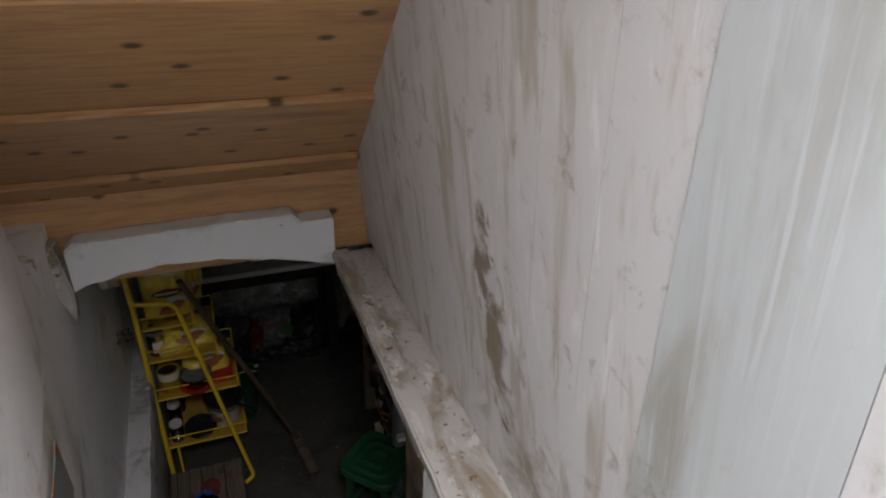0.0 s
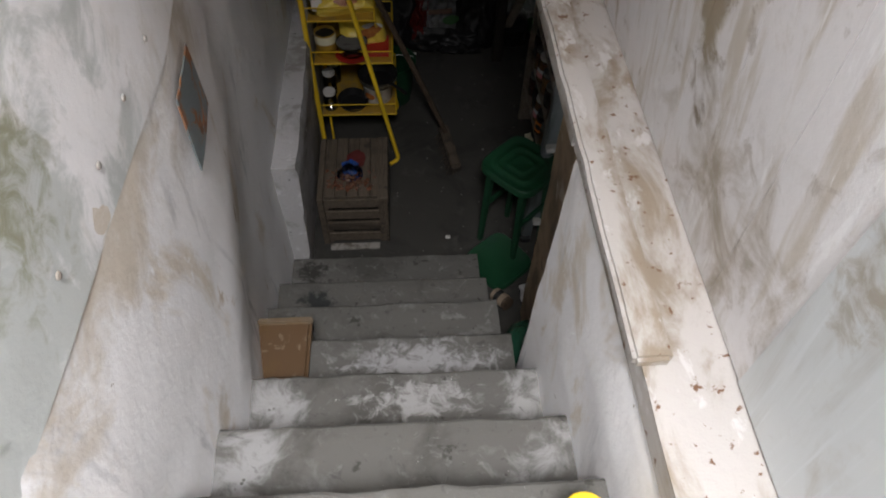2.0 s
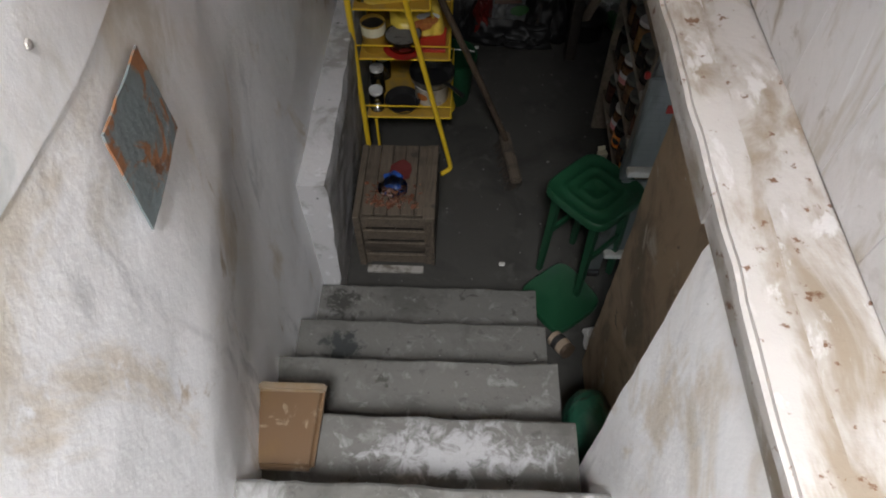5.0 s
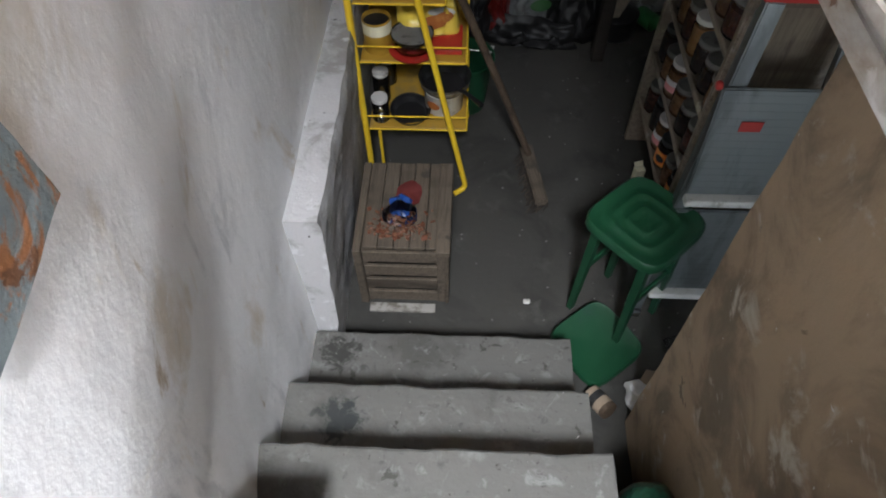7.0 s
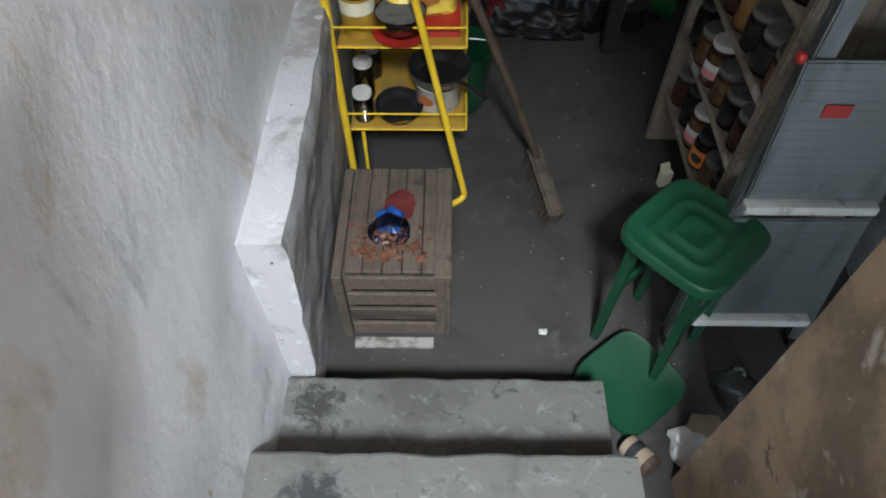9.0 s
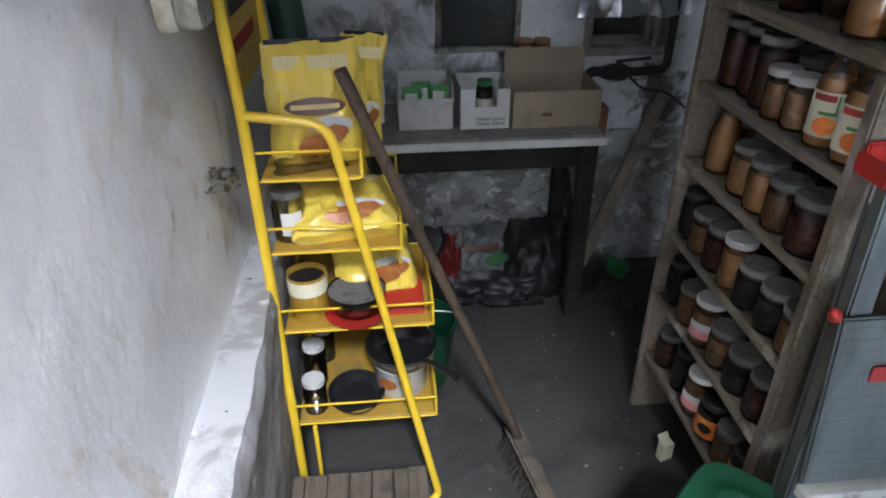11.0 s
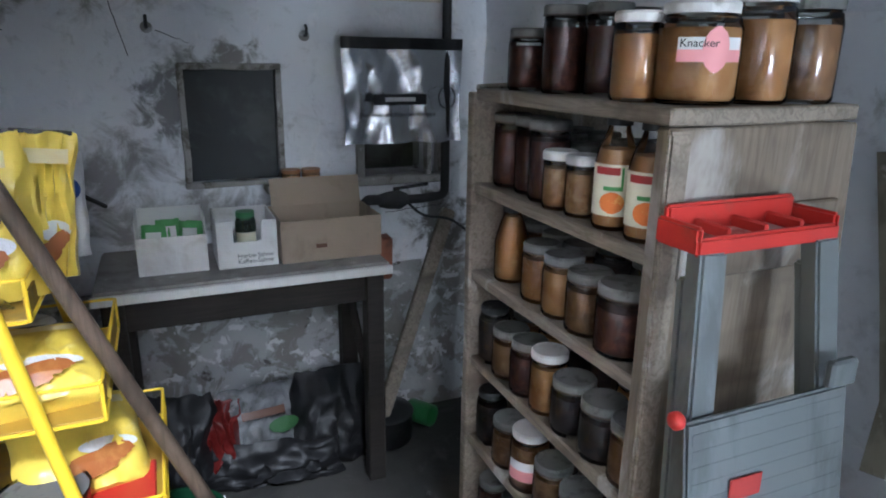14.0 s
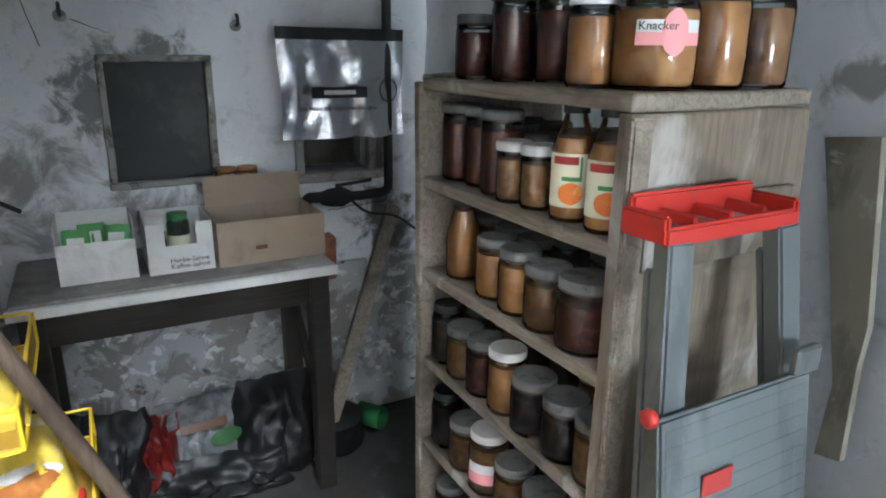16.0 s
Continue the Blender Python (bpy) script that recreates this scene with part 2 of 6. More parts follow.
painted_planks = surface("stained_white_planks", (0.70, 0.69, 0.70), [
    ((0.52, 0.48, 0.43), 5.0, (1, 3.0, 0.5), 0.50, 0.66, 0.5), ((0.38, 0.33, 0.27), 4.5, (1, 2.0, 0.7), 0.58, 0.74, 0.5),
    ((0.78, 0.78, 0.79), 9.0, (1, 3, 0.5), 0.58, 0.68, 0.3), ((0.20, 0.16, 0.125), 11.0, (1, 1, 0.8), 0.72, 0.78, 0.2)],
    rough=0.6, relief=(34, 0.3, 0.004), spots=[
        ((0.25, 0.205, 0.16), (0.88, 1.23, 2.12), 0.17, (0.3, 2.4, 0.9), 16.0, 0.4), ((0.25, 0.205, 0.16), (0.89, 1.20, 1.97), 0.18, (0.3, 2.2, 0.8), 16.0, 0.4),
        ((0.30, 0.25, 0.18), (0.90, 1.20, 1.95), 0.30, (0.3, 4.2, 1.0), 6.0, 0.7), ((0.15, 0.11, 0.07), (0.90, 1.17, 1.80), 0.085, (0.3, 1.6, 1.1), 22.0, 0.6), ((0.31, 0.265, 0.205), (0.91, 1.05, 1.70), 0.40, (0.3, 1.0, 1.3), 8.0, 0.8)])
pale_planks = surface("pale_blue_grey_board", (0.56, 0.59, 0.60), [
    ((0.45, 0.46, 0.45), 4.0, (1, 3.0, 0.35), 0.48, 0.68, 0.5), ((0.33, 0.305, 0.25), 3.5, (1, 1.6, 0.7), 0.57, 0.78, 0.6),
    ((0.60, 0.63, 0.645), 26.0, (1, 4, 0.12), 0.52, 0.72, 0.2)], rough=0.5, relief=(30, 0.15, 0.003), spots=[
        ((0.33, 0.30, 0.25), (0.87, 0.77, 1.98), 0.20, (0.3, 2.4, 0.9), 30.0, 0.7)])
# chipped, dirty paint; the base is also darkened to offset overhead light
chipped_rail = surface("chipped_white_paint_on_wood", (0.42, 0.40, 0.38), [
    ((0.25, 0.205, 0.155), 9.0, (1, 0.4, 1), 0.45, 0.60, 0.5), ((0.50, 0.49, 0.48), 22.0, (1, 0.5, 1), 0.58, 0.66, 0.4), ((0.14, 0.07, 0.035), 42.0, ONE, 0.61, 0.67, 0.2)], rough=0.55, relief=(60, 0.4, 0.004))
lintel_paint = surface("white_lintel_paint", (0.70, 0.71, 0.73), [
    ((0.52, 0.52, 0.53), 8.0, ONE, 0.52, 0.68, 0.4), ((0.25, 0.23, 0.2), 26.0, ONE, 0.70, 0.75, 0.2)], rough=0.7, relief=(30, 0.3, 0.004))
rust_plate_mat = surface("rusty_blue_grey_sheet", (0.16, 0.19, 0.20), [
    ((0.26, 0.105, 0.04), 13.0, ONE, 0.53, 0.60, 0.8), ((0.13, 0.055, 0.025), 22.0, ONE, 0.60, 0.66, 0.5)], rough=0.7, relief=(50, 0.5, 0.004))
yellow_paint = surface("yellow_enamel", (0.80, 0.54, 0.03), [((0.55, 0.30, 0.02), 30.0, ONE, 0.66, 0.74, 0.2)], rough=0.32, kind="obj", relief=None, coat=0.3)
yellow_tray = surface("dusty_yellow_tray", (0.42, 0.25, 0.03), [((0.30, 0.20, 0.06), 9.0, ONE, 0.5, 0.66, 0.4)], rough=0.5, relief=(40, 0.15, 0.003))
yellow_film = surface("yellow_plastic_film", (0.78, 0.58, 0.08), [((0.86, 0.74, 0.30), 9.0, ONE, 0.55, 0.7, 0.4)], rough=0.3, kind="obj", relief=(16, 0.35, 0.01), coat=0.3)
orange_print = surface("orange_brown_print", (0.36, 0.115, 0.028), [((0.46, 0.19, 0.05), 18.0, ONE, 0.5, 0.66, 0.3)], rough=0.35, kind="obj", relief=None)
brown_print = surface("dark_brown_print", (0.10, 0.035, 0.012), [], rough=0.4, relief=None)
cream_print = surface("gold_print", (0.62, 0.46, 0.18), [], rough=0.4, relief=None)
white_film = surface("white_plastic_film", (0.72, 0.72, 0.72), [((0.5, 0.5, 0.52), 20.0, ONE, 0.55, 0.7, 0.3)], rough=0.35, kind="obj", relief=(20, 0.6, 0.015))
steel = surface("dull_steel", (0.42, 0.42, 0.41), [((0.2, 0.19, 0.17), 14.0, ONE, 0.56, 0.7, 0.3)], rough=0.38, metal=0.9, kind="obj", relief=None)
aluminium = surface("scratched_aluminium", (0.25, 0.27, 0.272), [((0.17, 0.18, 0.182), 9.0, (1, 1, 0.3), 0.5, 0.68, 0.4)], rough=0.42, metal=0.75, relief=(70, 0.15, 0.002))
red_plastic = surface("red_plastic", (0.47, 0.028, 0.02), [((0.34, 0.05, 0.035), 12.0, ONE, 0.55, 0.7, 0.3)], rough=0.4, kind="obj", relief=(60, 0.1, 0.002))
green_plastic = surface("dark_green_plastic", (0.008, 0.058, 0.025), [((0.016, 0.055, 0.034), 9.0, ONE, 0.55, 0.7, 0.3), ((0.07, 0.11, 0.085), 60.0, ONE, 0.70, 0.75, 0.1)],
                        rough=0.42, kind="obj", relief=(90, 0.1, 0.002))
black_enamel = surface("black_enamel", (0.014, 0.014, 0.015), [((0.05, 0.048, 0.045), 12.0, ONE, 0.58, 0.72, 0.3)], rough=0.3, kind="obj", relief=None)
black_iron = surface("black_iron", (0.022, 0.021, 0.02), [((0.07, 0.045, 0.03), 20.0, ONE, 0.6, 0.7, 0.3)], rough=0.6, kind="obj", relief=(50, 0.3, 0.003))
black_board = surface("blackened_pane", (0.020, 0.023, 0.022), [((0.045, 0.05, 0.047), 5.0, ONE, 0.5, 0.7, 0.4)], rough=0.6, relief=None)
frame_wood = surface("weathered_window_frame", (0.30, 0.285, 0.26), [((0.13, 0.115, 0.095), 16.0, ONE, 0.5, 0.64, 0.4), ((0.45, 0.44, 0.42), 30.0, ONE, 0.62, 0.7, 0.2)], rough=0.8)
silver_film = surface("silver_grey_plastic_film", (0.60, 0.62, 0.65), [((0.40, 0.42, 0.44), 6.0, (1, 1, 0.5), 0.5, 0.66, 0.6)], rough=0.27, metal=0.8, kind="obj", relief=(7, 0.5, 0.02))
black_film = surface("black_plastic_film", (0.010, 0.010, 0.011), [], rough=0.52, kind="obj", relief=(12, 0.4, 0.010))
card_brown = surface("brown_cardboard", (0.34, 0.265, 0.195), [((0.26, 0.20, 0.145), 8.0, ONE, 0.5, 0.68, 0.4)], rough=0.85, relief=(80, 0.2, 0.002))
card_white = surface("white_cardboard", (0.66, 0.65, 0.63), [((0.50, 0.48, 0.45), 8.0, ONE, 0.52, 0.7, 0.4)], rough=0.8, relief=None)
tabletop_mat = surface("dusty_grey_tabletop", (0.30, 0.285, 0.265), [((0.20, 0.185, 0.17), 7.0, ONE, 0.48, 0.66, 0.4), ((0.42, 0.41, 0.39), 22.0, ONE, 0.62, 0.7, 0.2)], rough=0.65)
dust = surface("grey_dusty_lid", (0.145, 0.143, 0.132), [((0.075, 0.073, 0.065), 30.0, ONE, 0.5, 0.66, 0.2)], rough=0.7, kind="rand", relief=None)
white_lid = surface("white_enamel_lid", (0.60, 0.59, 0.56), [((0.36, 0.34, 0.30), 26.0, ONE, 0.56, 0.68, 0.2)], rough=0.4, kind="rand", relief=None)
black_lid = surface("black_lid", (0.02, 0.022, 0.022), [((0.12, 0.115, 0.105), 26.0, ONE, 0.56, 0.7, 0.2)], rough=0.5, kind="rand", relief=None)
green_lid = surface("green_lid", (0.03, 0.16, 0.05), [], rough=0.4, kind="rand", relief=None)
gold_lid = surface("copper_coloured_lid", (0.35, 0.17, 0.07), [], rough=0.45, metal=0.6, kind="rand", relief=None)
paper_cream = surface("cream_paper_label", (0.74, 0.70, 0.52), [((0.62, 0.56, 0.4), 30.0, ONE, 0.55, 0.7, 0.2)], rough=0.6, kind="obj", relief=None)
paper_pink = surface("pink_paper_label", (0.80, 0.33, 0.33), [], rough=0.6, kind="obj", relief=None)
paper_white = surface("white_paper", (0.75, 0.74, 0.72), [], rough=0.6, kind="obj", relief=None)
paper_green = surface("green_print", (0.08, 0.30, 0.08), [], rough=0.6, kind="obj", relief=None)
paper_orange = surface("orange_print", (0.78, 0.20, 0.03), [((0.85, 0.38, 0.08), 40.0, ONE, 0.5, 0.6, 0.2)], rough=0.6, kind="obj", relief=None)
paper_red = surface("red_print", (0.36, 0.03, 0.024), [], rough=0.6, kind="obj", relief=None)
ink = surface("black_ink", (0.02, 0.02, 0.02), [], rough=0.6, kind="obj", relief=None)
cable_black = surface("black_cable", (0.03, 0.03, 0.03), [], rough=0.6, relief=None)
lamp_white = surface("yellowed_white_plastic", (0.66, 0.62, 0.52), [((0.48, 0.40, 0.26), 12.0, ONE, 0.52, 0.68, 0.3)], rough=0.45, relief=None)
blue_plastic = surface("blue_plastic", (0.015, 0.065, 0.27), [], rough=0.35, kind="obj", relief=None)
bristle = surface("dark_bristles", (0.035, 0.028, 0.022), [((0.08, 0.06, 0.045), 60.0, (1, 1, 0.1), 0.5, 0.6, 0.1)], rough=0.9, kind="obj", relief=None)
bag_cloth = surface("dark_green_bolster_film", (0.014, 0.05, 0.035), [((0.03, 0.07, 0.055), 8.0, ONE, 0.5, 0.7, 0.4)], rough=0.35, kind="obj", relief=(12, 0.8, 0.02))
cement = surface("grey_mortar", (0.30, 0.29, 0.275), [((0.17, 0.16, 0.15), 9.0, ONE, 0.5, 0.66, 0.4)], rough=0.95)


def clear_glass(name, tint=(0.95, 0.97, 0.96), rough=0.03):
    """Thin jar glass: clear to look through, with its gloss growing towards the rim."""
    m = bpy.data.materials.new(name)
    m.use_nodes = True
    nt = m.node_tree
    nt.nodes.clear()
    out = nt.nodes.new("ShaderNodeOutputMaterial")
    clear, gloss, mix, fres = (nt.nodes.new("ShaderNode" + k) for k in ("BsdfTransparent", "BsdfGlossy", "MixShader", "Fresnel"))
    clear.inputs[0].default_value = (*tint, 1)
    gloss.inputs["Roughness"].default_value = rough
    fres.inputs[0].default_value = 1.6
    nt.links.new(fres.outputs[0], mix.inputs[0])
    nt.links.new(clear.outputs[0], mix.inputs[1])
    nt.links.new(gloss.outputs[0], mix.inputs[2])
    nt.links.new(mix.outputs[0], out.inputs[0])
    return m


glass = clear_glass("jar_glass")
dusty_glass = clear_glass("dusty_glass", (0.8, 0.8, 0.76), 0.12)
green_glass = clear_glass("green_glass", (0.35, 0.6, 0.4), 0.04)
clear_film = clear_glass("clear_plastic_film", (0.97, 0.975, 0.975), 0.1)


def contents(name, a, b2, scale=40.0):
    return surface(name, a, [(b2, scale, ONE, 0.45, 0.62, 0.4), (tuple(0.5 * c for c in a), scale * 0.4, ONE, 0.52, 0.7, 0.3)], rough=0.85, kind="rand", relief=(34, 0.3, 0.004))


apple = contents("apple_puree", (0.43, 0.20, 0.068), (0.50, 0.27, 0.11), 22)
pear = contents("stewed_pears", (0.34, 0.17, 0.068), (0.48, 0.30, 0.15), 34)
cherry = contents("stewed_cherries", (0.075, 0.020, 0.014), (0.15, 0.045, 0.028), 60)
plum = contents("dark_plum_preserve", (0.022, 0.013, 0.014), (0.05, 0.025, 0.02), 40)
quince = contents("brown_preserve", (0.22, 0.105, 0.042), (0.32, 0.17, 0.08), 30)

# ---------------------------------------------------------------- mesh helpers


def link(name, bm, material, smooth=False, parent=None, label=""):
    me = bpy.data.meshes.new(name)
    bmesh.ops.recalc_face_normals(bm, faces=bm.faces)
    bm.to_mesh(me)
    bm.free()
    me.materials.append(material)
    if smooth:
        me.shade_smooth()
        me.set_sharp_from_angle(angle=0.9)
    ob = new(name, me)
    ob.parent = parent
    if label:
        ob["label"] = label
    return ob


def part(name, bm, material, parent, label="", smooth=False):
    return link(name, bm, material, smooth, parent, label)


def thing(name, m, label, category, group="", kind=""):
    e = new(name)
    e.empty_display_size = 0.05
    e.matrix_world = m
    return tagged(e, label, category, group, kind)


def box(x0, x1, y0, y1, z0, z1, bevel=0.003, bm=None, segs=1):
    bm = bm or bmesh.new()
    r = bmesh.ops.create_cube(bm, size=1, matrix=Matrix.LocRotScale(((x0 + x1) / 2, (y0 + y1) / 2, (z0 + z1) / 2), None, (x1 - x0, y1 - y0, z1 - z0)))
    if bevel:
        edges = list({e for v in r["verts"] for e in v.link_edges})
        bmesh.ops.bevel(bm, geom=edges, offset=bevel, segments=segs, affect="EDGES")
    return bm


def lathe(profile, segs=24, bm=None, centre=(0, 0)):
    """A turned body from (radius, height) rows; ends are closed where the radius is zero."""
    bm = bm or bmesh.new()
    rings = []
    for r, z in profile:
        if r < 1e-5:
            rings.append([bm.verts.new((centre[0], centre[1], z))])
        else:
            rings.append([bm.verts.new((centre[0] + r * math.cos(2 * math.pi * k / segs), centre[1] + r * math.sin(2 * math.pi * k / segs), z)) for k in range(segs)])
    for a, b in zip(rings, rings[1:]):
        for k in range(segs):
            j = (k + 1) % segs
            if len(a) == 1 and len(b) > 1:
                bm.faces.new((a[0], b[j], b[k]))
            elif len(b) == 1 and len(a) > 1:
                bm.faces.new((a[k], a[j], b[0]))
            elif len(a) > 1:
                bm.faces.new((a[k], a[j], b[j], b[k]))
    return bm


def rounded(points, radius, n=5):
    """A polyline with its corners rounded off."""
    pts = [Vector(p) for p in points]
    out = [pts[0]]
    for a, b, c in zip(pts, pts[1:], pts[2:]):
        u, v = a - b, c - b
        r = min(radius, u.length * 0.45, v.length * 0.45)
        p, q = b + u.normalized() * r, b + v.normalized() * r
        for k in range(n + 1):
            s = k / n
            out.append(p.lerp(b, s).lerp(b.lerp(q, s), s))
    out.append(pts[-1])
    return out


def tube(points, radius, segs=10, bm=None):
    bm = bm or bmesh.new()
    pts = [Vector(p) for p in points]
    rings, side = [], None
    for i, p in enumerate(pts):
        d = (pts[min(i + 1, len(pts) - 1)] - pts[max(i - 1, 0)]).normalized()
        if side is None:
            side = d.orthogonal().normalized()
        side = (side - d * side.dot(d)).normalized()
        up = d.cross(side)
        rr = radius[i] if isinstance(radius, (list, tuple)) else radius
        rings.append([bm.verts.new(p + (side * math.cos(2 * math.pi * k / segs) + up * math.sin(2 * math.pi * k / segs)) * rr) for k in range(segs)])
    for a, b in zip(rings, rings[1:]):
        for k in range(segs):
            bm.faces.new((a[k], a[(k + 1) % segs], b[(k + 1) % segs], b[k]))
    bm.faces.new(rings[0])
    bm.faces.new(list(reversed(rings[-1])))
    return bm


def sheet(origin, u, v, nu, nv, depth, rough=0.004, freq=6.0, shape=None, seed=0.0, hole=None):
    """A wall slab: a front face from origin along u and v, uneven by noise, and a flat back at depth (a vector)."""
    bm = bmesh.new()
    o, u, v, depth = Vector(origin), Vector(u), Vector(v), Vector(depth)
    n = -depth.normalized()
    front, back = [], []
    for j in range(nv + 1):
        fr, bk = [], []
        for i in range(nu + 1):
            p = o + u * (i / nu) + v * (j / nv)
            q = p * freq + Vector((seed, seed * 2, 0))
            d = rough * (noise.noise(q) + 0.45 * noise.noise(q * 3.1))
            if shape:
                d += shape(p)
            fr.append(bm.verts.new(p + n * d))
            bk.append(bm.verts.new(p + depth))
        front.append(fr)
        back.append(bk)
    for j in range(nv):
        for i in range(nu):
            if hole and hole(o + u * ((i + 0.5) / nu) + v * ((j + 0.5) / nv)):
                continue
            bm.faces.new((front[j][i], front[j][i + 1], front[j + 1][i + 1], front[j + 1][i]))
            bm.faces.new((back[j][i], back[j + 1][i], back[j + 1][i + 1], back[j][i + 1]))
    rim = [e for e in bm.edges if len(e.link_faces) == 1]
    pair = {}
    for fr, bk in zip(front, back):
        for a, b in zip(fr, bk):
            pair[a] = b
    for e in rim:
        a, b = e.verts
        if a in pair and b in pair:
            bm.faces.new((a, b, pair[b], pair[a]))
    loose = [w for w in bm.verts if not w.link_faces]
    bmesh.ops.delete(bm, geom=loose, context="VERTS")
    return bm


def wall(name, label, material, *a, **k):
    return tagged(link(name, sheet(*a, **k), material, True), label, "wall", kind="structure")


def text_mesh(name, body, size, material, parent, m, label="", stretch=1.0):
    cu = bpy.data.curves.new(name, "FONT")
    cu.body, cu.size, cu.align_x, cu.align_y, cu.extrude = body, size, "CENTER", "CENTER", 0.0003
    tmp = bpy.data.objects.new(name, cu)
    me = bpy.data.meshes.new_from_object(tmp)
    bpy.data.objects.remove(tmp)
    me.materials.clear()
    me.materials.append(material)
    ob = new(name, me)
    ob.parent = parent
    ob.matrix_local = m @ Matrix.Diagonal((stretch, 1, 1, 1))
    if label:
        ob["label"] = label
    return ob


def bend(bm, f):
    for v in bm.verts:
        v.co = f(v.co)
    return bm


def crumple(bm, amount, freq, seed=0.0):
    for v in bm.verts:
        q = v.co * freq + Vector((seed, seed * 1.7, seed * 0.3))
        v.co += Vector((noise.noise(q), noise.noise(q + Vector((9, 0, 0))), noise.noise(q + Vector((0, 9, 0))))) * amount
    return bm


def pillow(w, d, h, nx=14, nz=14, pinch=0.0, seed=0.0, wrinkle=0.008):
    """A filled bag standing on z = 0: seams at both sides, flat sealed top."""
    bm = bmesh.new()
    rows = []
    for s in (1, -1):
        grid = []
        for j in range(nz + 1):
            v = j / nz
            row = []
            for i in range(nx + 1):
                u = i / nx * 2 - 1
                belly = (max(0.0, 1 - abs(u) ** 3.2)) ** 0.6 * (max(0.0, 1 - v ** 2.6)) ** 0.75 * (0.55 + 0.45 * min(1, v * 5))
                q = Vector((u * 2.2 + seed, v * 2.6, s * 3.0 + seed))
                x = u * w / 2 * (1 - pinch * v) + 0.6 * wrinkle * noise.noise(q * 1.7)
                y = s * (d / 2 * belly + 0.001) + wrinkle * noise.noise(q * 2.2) * (0.3 + belly)
                z = v * h + (0.5 * wrinkle * noise.noise(q * 1.3) if v > 0 else 0)
                row.append(bm.verts.new((x, y, z)))
            grid.append(row)
        rows.append(grid)
    for s, grid in zip((1, -1), rows):
        for j in range(nz):
            for i in range(nx):
                f = (grid[j][i], grid[j][i + 1], grid[j + 1][i + 1], grid[j + 1][i])
                bm.faces.new(f if s < 0 else tuple(reversed(f)))
    a, b = rows
    for j in range(nz):
        for i in (0, nx):
            bm.faces.new((a[j][i], b[j][i], b[j + 1][i], a[j + 1][i]))
    for i in range(nx):
        for j in (0, nz):
            bm.faces.new((a[j][i], a[j][i + 1], b[j][i + 1], b[j][i]))
    return bm


def patch(grid_bm_w, d, h, x0, x1, z0, z1, lift=0.0025, shape="rect", nx=12, nz=8):
    """A printed field that follows the front of a pillow bag."""
    bm = bmesh.new()
    grid = []
    for j in range(nz + 1):
        row = []
        for i in range(nx + 1):
            x, z = x0 + (x1 - x0) * i / nx, z0 + (z1 - z0) * j / nz
            if shape == "oval":
                c, t = (x0 + x1) / 2, 2 * j / nz - 1
                x = c + (x - c) * math.sqrt(max(0.02, 1 - t * t))
            elif shape == "slice":
                c, t = (x0 + x1) / 2, 2 * j / nz - 1
                x = c + (x - c) * (max(0.02, 1 - abs(t) ** 3)) ** 0.5 * (0.9 + 0.25 * noise.noise(Vector((j * 0.7, x0 * 40, 0)))) + 0.012 * t
                z += 0.012 * noise.noise(Vector((i * 0.5, z0 * 50, 3)))
            u, v = 2 * x / grid_bm_w, z / h
            belly = (max(0.0, 1 - abs(u) ** 3.2)) ** 0.6 * (max(0.0, 1 - v ** 2.6)) ** 0.75 * (0.55 + 0.45 * min(1, v * 5))
            row.append(bm.verts.new((x, -(d / 2 * belly + lift), z)))
        grid.append(row)
    for j in range(nz):
        for i in range(nx):
            bm.faces.new((grid[j][i], grid[j][i + 1], grid[j + 1][i + 1], grid[j + 1][i]))
    return bm


# ---------------------------------------------------------------- structure
floor = tagged(link("floor", sheet((-0.35, -0.9, 0), (2.4, 0, 0), (0, 5.2, 0), 60, 110, (0, 0, -0.15), 0.003, 5.0), floor_concrete, True),
               "dark dirty concrete cellar floor with white crumbs", "floor", kind="structure")


def left_profile(p):
    """The stair wall swells towards the head of the stairs and falls back to the cellar wall."""
    low = min(1.0, max(0.0, (1.3 - p.z) / 0.4))
    end, run = 2.1 - 0.3 * low, 0.75
    s = min(1.0, max(0.0, (end - p.y) / run))
    s = s * s * (3 - 2 * s)
    return 0.012 + (0.09 + 0.015 * low) * s + 0.003 * noise.noise(p * 3.0)


wall("wall_left", "white plastered left wall, flaking with brown stains", plaster,
     (0, -0.8, -0.05), (-0.015, 5.05, 0), (0, 0, 1.845), 200, 80, (-0.25, 0, 0), 0.004, 4.5, shape=left_profile)
wall("wall_upper_left", "whitewashed mouldy upper wall, broken off at a slant", upper_wall,
     (0.012, -0.8, 1.72), (0, 3.3, 0), (0, 0, 1.77), 165, 88, (-0.06, 0, 0), 0.003, 4.0,
     shape=lambda p: left_profile(Vector((0, p.y, 1.79))) - 0.015, hole=lambda p: p.y > 1.96 - (p.z - 1.79) * 0.75 + 0.02 * noise.noise(p * 14))
# added wall, keeps sky light out of the gap behind the stair wall
wall("wall_outer_left", "plain added wall keeping the sky out behind the stair wall", brown_plaster,
     (-0.75, 0.2, 1.2), (0, 2.6, 0), (0, 0, 2.4), 12, 12, (-0.1, 0, 0), 0.003, 4.0)
# low plinth along the foot of the cellar wall
wall("wall_plinth", "low whitewashed plinth with a chipped dirty top edge", plinth_plaster,
     (0.050, 2.13, -0.02), (-0.03, 1.9, 0), (0.052, 0, 0.73), 80, 30, (-0.10, 0, 0), 0.005, 7.0,
     shape=lambda p: -0.012 * max(0.0, (p.z - 0.67) / 0.04) + 0.005 * noise.noise(p * 22))
